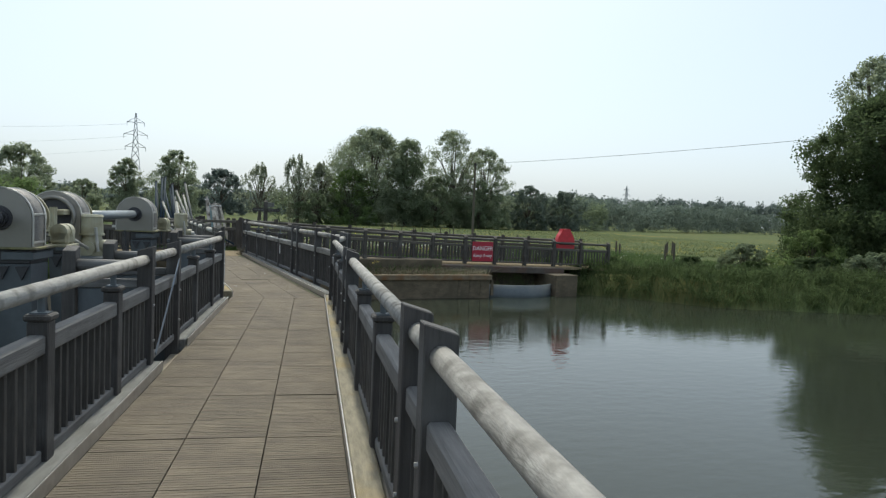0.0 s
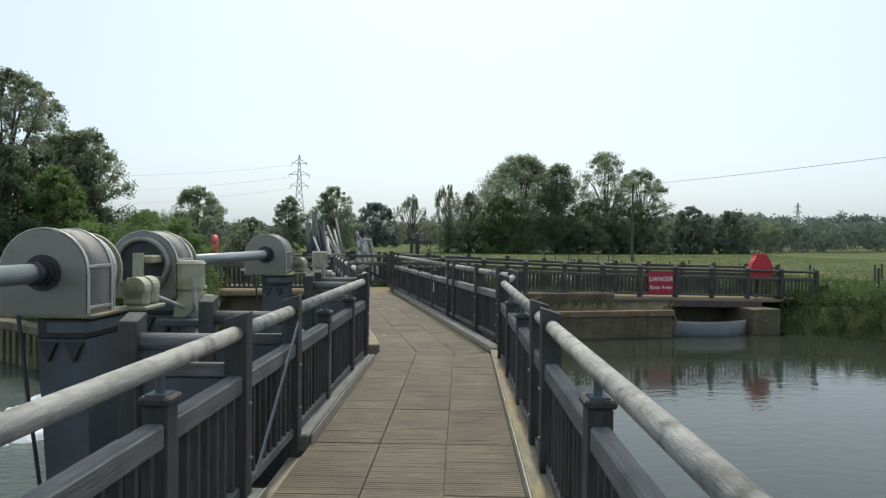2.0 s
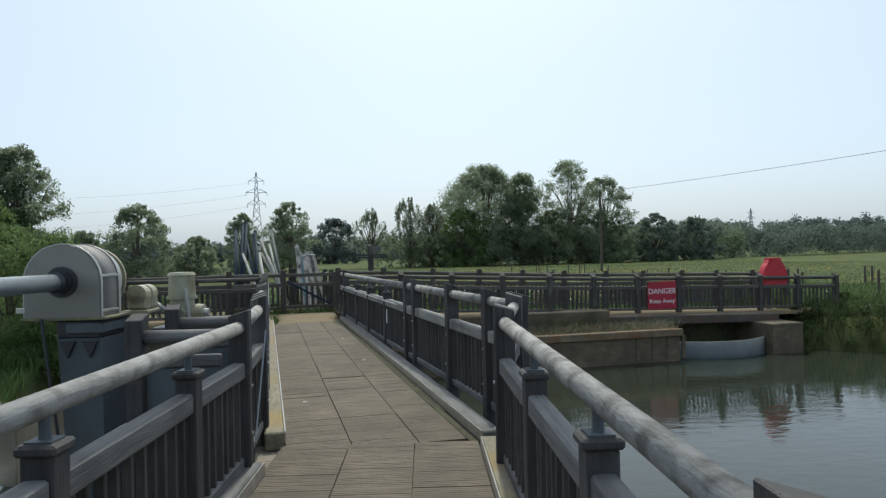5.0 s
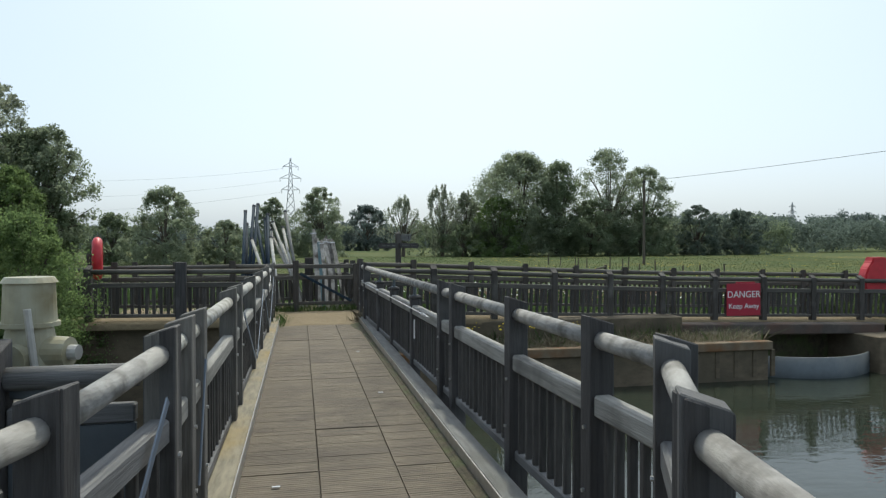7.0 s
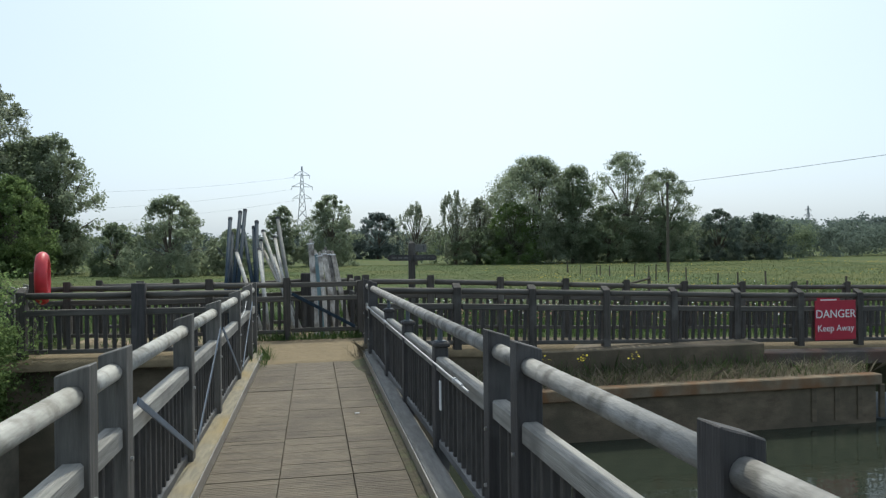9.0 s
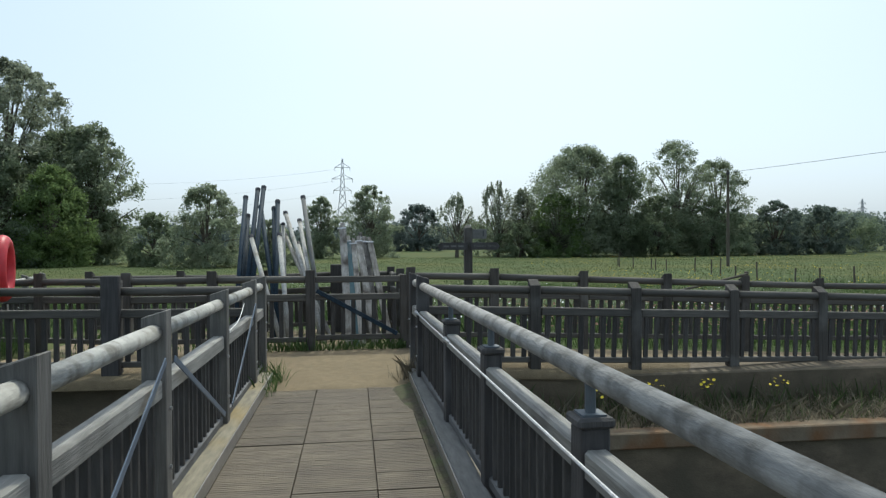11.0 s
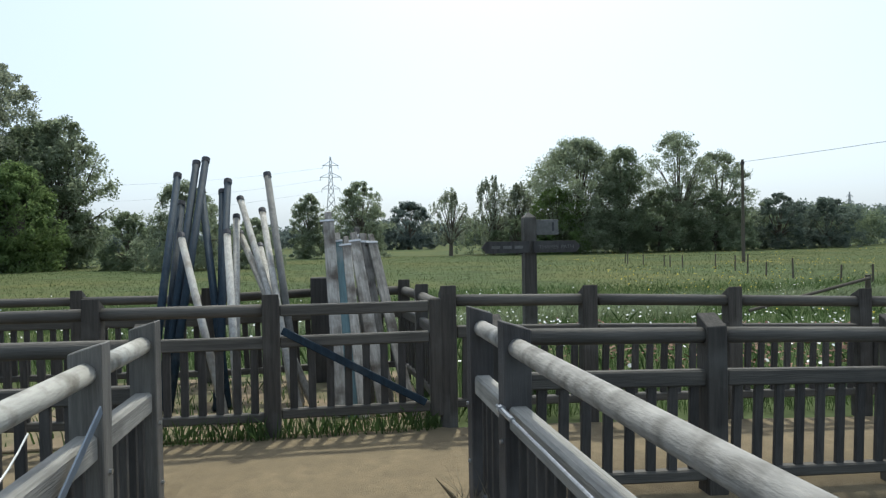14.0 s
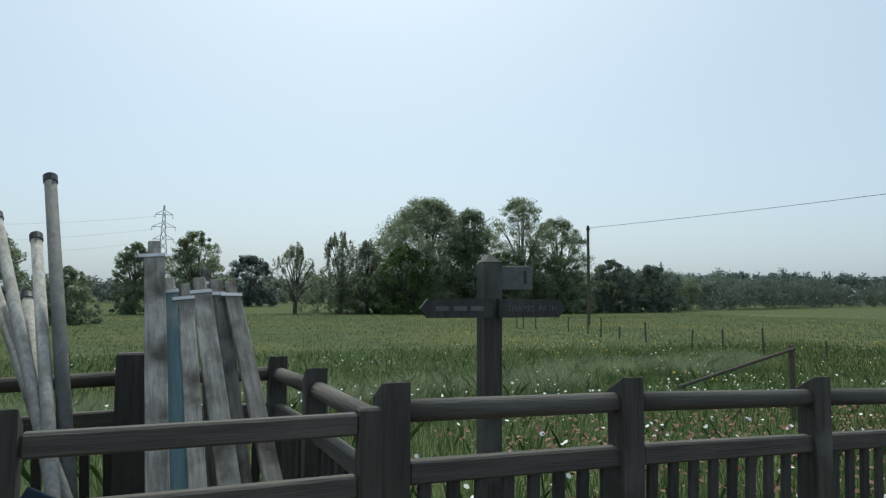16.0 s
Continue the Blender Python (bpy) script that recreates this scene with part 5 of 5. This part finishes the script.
for x, y, h, w, sd in ((-5.2, 0.7, 2.9, 1.8, 32), (-6.4, 1.2, 3.1, 2.4, 33), (-8.2, 2.8, 2.8, 2.8, 34)):
    tree(x, y, -0.95, h, w * 1.2, M_LEAFB, "green leafy shrub beside the abutment", sd, 60, 150, 0.05, 0.0, gap=0.17, name="shrub", cat="shrub", group="shrubs beside the abutment")


def wood(name, pts, depth, hmin, hmax, count, size, material, label, seed, swell=1.0):
    """A far belt of trees along a line, as one mass of leaves."""
    rg = np.random.default_rng(seed)
    cs, rs = [], []
    for (xa, ya), (xb, yb) in zip(pts, pts[1:]):
        L = math.hypot(xb - xa, yb - ya)
        for k in range(int(count * L / 100)):
            u = rg.random()
            x, y = xa + (xb - xa) * u, ya + (yb - ya) * u + depth * rg.random()
            top = hmin + (hmax - hmin) * (0.5 + 0.5 * noise.noise((x * 0.045 + seed, y * 0.045, 0))) + 1.5 * noise.noise((x * 0.2, y * 0.2, seed))
            zz = top * rg.random() ** 0.6
            cs.append((x, y, -0.8 + zz))
            rs.append((0.7 + 0.9 * rg.random()) * swell)
    v, f = leaves(cs, rs, 62, size, rg)
    return tagged(new(name, raw(name, v.tolist(), f.tolist(), material)), label, "woodland", kind="stuff")


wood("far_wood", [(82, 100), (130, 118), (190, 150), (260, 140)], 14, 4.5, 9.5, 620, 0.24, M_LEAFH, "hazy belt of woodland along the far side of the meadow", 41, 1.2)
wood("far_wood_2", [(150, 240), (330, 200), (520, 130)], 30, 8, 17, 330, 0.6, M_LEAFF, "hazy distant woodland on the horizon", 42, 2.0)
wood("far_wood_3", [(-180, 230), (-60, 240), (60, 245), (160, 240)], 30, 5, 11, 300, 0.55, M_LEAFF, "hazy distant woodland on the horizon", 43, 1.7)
wood("hedge_wood", [(18, 97), (66, 98), (92, 99)], 6, 3.5, 8.0, 900, 0.17, M_LEAFD, "dark hedge belt under the meadow trees", 44)
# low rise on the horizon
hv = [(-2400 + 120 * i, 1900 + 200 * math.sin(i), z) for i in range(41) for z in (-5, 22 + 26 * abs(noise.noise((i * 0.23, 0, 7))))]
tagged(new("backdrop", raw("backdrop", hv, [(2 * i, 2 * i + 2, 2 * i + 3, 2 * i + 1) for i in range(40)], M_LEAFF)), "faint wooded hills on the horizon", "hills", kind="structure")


# ---------------------------------------------------------------- grass, reeds and flowers
def blades(name, spots, hmin, hmax, width, material, label, seed, lean=0.35):
    """Bent grass blades at the given spots (x, y, z arrays)."""
    rg = np.random.default_rng(seed)
    p = np.array(spots)
    n = len(p)
    h = (hmin + (hmax - hmin) * rg.random(n) ** 1.5)[:, None]
    a = rg.random(n) * 2 * math.pi
    side = np.stack((np.cos(a), np.sin(a), np.zeros(n)), axis=1) * width * (0.6 + 0.8 * rg.random((n, 1)))
    tilt = np.concatenate((rg.normal(size=(n, 2)) * lean, np.ones((n, 1))), axis=1) * h
    mid = p + tilt * np.array([0.4, 0.4, 0.6])
    v = np.stack((p - side, p + side, mid + side * 0.7, p + tilt, mid - side * 0.7), axis=1).reshape(-1, 3)
    f = np.arange(n * 5).reshape(-1, 5)
    return tagged(new(name, raw(name, v.tolist(), f.tolist(), material)), label, "grass", kind="stuff")


rg = np.random.default_rng(77)


def scatter(n, x0, x1, y0, y1, test=None, dense=1.0):
    out = []
    while len(out) < n:
        x, y = rg.uniform(x0, x1), y0 + (y1 - y0) * rg.random() ** dense
        if test is None or test(x, y):
            out.append((x, y, ground_z(x, y)))
    return out


def meadow(x, y):
    back = 2.75 + 0.04 * max(x - 1.0, 0)
    if y < back or (x < 0.9 and y < 5.3 and x > -4.6) or (x < -4.4 and y < bank_y(x) + 0.5):
        return False
    return True


blades("meadow_grass", scatter(125000, -16, 30, 2.7, 26, meadow, 1.7), 0.14, 0.44, 0.0034, M_GRASS, "long green meadow grass behind the fence", 51)
blades("meadow_grass_far", scatter(100000, -40, 75, 14, 92, meadow, 1.6), 0.05, 0.15, 0.014, M_GRASSF, "long green meadow grass reaching to the trees", 52)
blades("bank_reeds", scatter(15000, 13.5, 40, -12, 9, lambda x, y: 0.1 < y - bank_y(x) < 4.5, 1.0), 0.25, 0.85, 0.008, M_REED, "tall green reeds and nettles along the river bank", 53)
spots = scatter(900, 13.4, 38, -13, 9, lambda x, y: 0.3 < y - bank_y(x) < 3.4, 1.0)
bv, bf = leaves([(x, y, max(z, WATER) + rg.uniform(0.05, 0.5)) for x, y, z in spots], [rg.uniform(0.14, 0.32) for k in spots], 110, 0.032, rg, 1.2)
tagged(new("bank_nettles", raw("bank_nettles", bv.tolist(), bf.tolist(), M_REED)), "dense nettles and dock along the river bank", "undergrowth", kind="stuff")
blades("bank_grass", scatter(16000, -16, -5.2, -3, 14, lambda x, y: 0.2 < y - bank_y(x) < 8, 1.0), 0.2, 0.6, 0.012, M_GRASS, "rough green grass on the quay bank", 54)
blades("fence_weeds", [(rg.uniform(-1.8, 0.9), 2.3 + 0.28 * rg.random(), 0.0) for k in range(1000)] + [(rg.uniform(0.98, 1.05) * (1 if k % 3 else -0.92), rg.uniform(0.1, 0.75), 0.0) for k in range(160)], 0.06, 0.22, 0.006, M_GRASS, "short weeds at the foot of the fence", 55)
for x0, y0, n0 in ((-0.69, 0.28, 90), (0.8, 0.42, 130), (0.72, 0.2, 50), (-0.72, -0.25, 40)):
    blades("grass_tuft", [(x0 + 0.06 * rg.normal(), y0 + 0.12 * rg.normal(), 0.0) for k in range(n0)], 0.08, 0.3, 0.004, M_GRASS if x0 < 0 else M_DRY, "rough grass tuft at the corner of the bridge", 70 + n0, 0.5)
blades("pen_weeds", [(rg.uniform(-4, 0.9), rg.uniform(2.6, 5.2), -0.05) for k in range(900)], 0.04, 0.2, 0.007, M_GRASS, "sparse weeds on the floor of the pen", 56)
blades("ledge_weeds", [(rg.uniform(1.2, 9.6), rg.uniform(0.0, 0.62), -0.62) for k in range(1100)], 0.06, 0.4, 0.004, M_REED, "green weeds growing on the wall ledge", 57)
blades("wall_foot_weeds", [(rg.uniform(1.2, 8.0), rg.uniform(0.48, 0.64), -0.62) for k in range(900)], 0.12, 0.5, 0.005, M_REED, "green weeds along the foot of the brown wall", 68, 0.25)
blades("ledge_stalks", [(rg.uniform(1.2, 9.6), rg.uniform(0.0, 0.62), -0.62) for k in range(4200)], 0.05, 0.32, 0.004, M_DRY, "dry dead stalks on the wall ledge", 58, 0.8)
blades("tall_grass_band", scatter(18000, -4, 20, 9, 22, lambda x, y: abs(y - (13 + 0.25 * x + 1.5 * noise.noise((x * 0.3, 0, 2)))) < 1.3 and noise.noise((x * 0.5, y * 0.5, 8)) > -0.15), 0.3, 0.6, 0.004, M_PALEG, "pale taller grass along a ditch in the meadow", 59, 0.5)


def dots(name, spots, r, material, label, seed, flat=0.6):
    """Small six-sided flower heads."""
    g = np.random.default_rng(seed)
    v, f = [], []
    for x, y, z in spots:
        nrm = Vector((g.normal() * flat, g.normal() * flat - 0.3, 1)).normalized()
        q = nrm.to_track_quat("Z", "Y")
        s = r * g.uniform(0.6, 1.3)
        b = len(v)
        for k in range(6):
            v.append(tuple(Vector((x, y, z)) + q @ Vector((s * math.cos(k * math.pi / 3), s * math.sin(k * math.pi / 3), 0))))
        f.append(tuple(range(b, b + 6)))
    return tagged(new(name, raw(name, v, f, material)), label, "flowers", kind="stuff")


def lifted(spots, lo, hi):
    return [(x, y, z + rg.uniform(lo, hi)) for x, y, z in spots]


dots("daisies", lifted(scatter(520, -3, 14, 2.8, 11, meadow, 1.5), 0.35, 0.6), 0.021, M_DAISY, "white ox-eye daisies among the meadow grass", 61)
dots("pale_seed_heads", lifted(scatter(500, -10, 26, 6, 22, lambda x, y: meadow(x, y) and noise.noise((x * 0.25, y * 0.25, 9)) > 0.1), 0.35, 0.6), 0.018, M_DAISY, "pale flowering heads in the meadow", 62)
dots("buttercups", lifted(scatter(2600, 6, 75, 12, 75, lambda x, y: noise.noise((x * 0.07, y * 0.07, 4)) > -0.05 and x > 8 + 0.15 * y, 1.2), 0.25, 0.4), 0.026, M_YELLOW, "yellow buttercups across the meadow", 63)
dots("sorrel", lifted(scatter(2400, 2.5, 12, 3.0, 6.0, meadow), 0.25, 0.6), 0.018, M_SORREL, "reddish sorrel heads behind the fence", 64)
dots("ragwort", [(x + rg.normal() * 0.06, 0.3 + rg.normal() * 0.08, -0.2 + rg.normal() * 0.04) for x in (2.1, 3.0, 3.7, 4.4, 5.3) for k in range(14)], 0.018, M_YELLOW, "yellow ragwort heads on the wall ledge", 65)


# ---------------------------------------------------------------- deck boards
lay(COLS2, Vector((0, 0.03, -0.004)), Vector((0, 1, 0)), Vector((1, 0, 0)), 0, 10)
lay(COLS1, KINK, D1, E1, YAWD, 16)
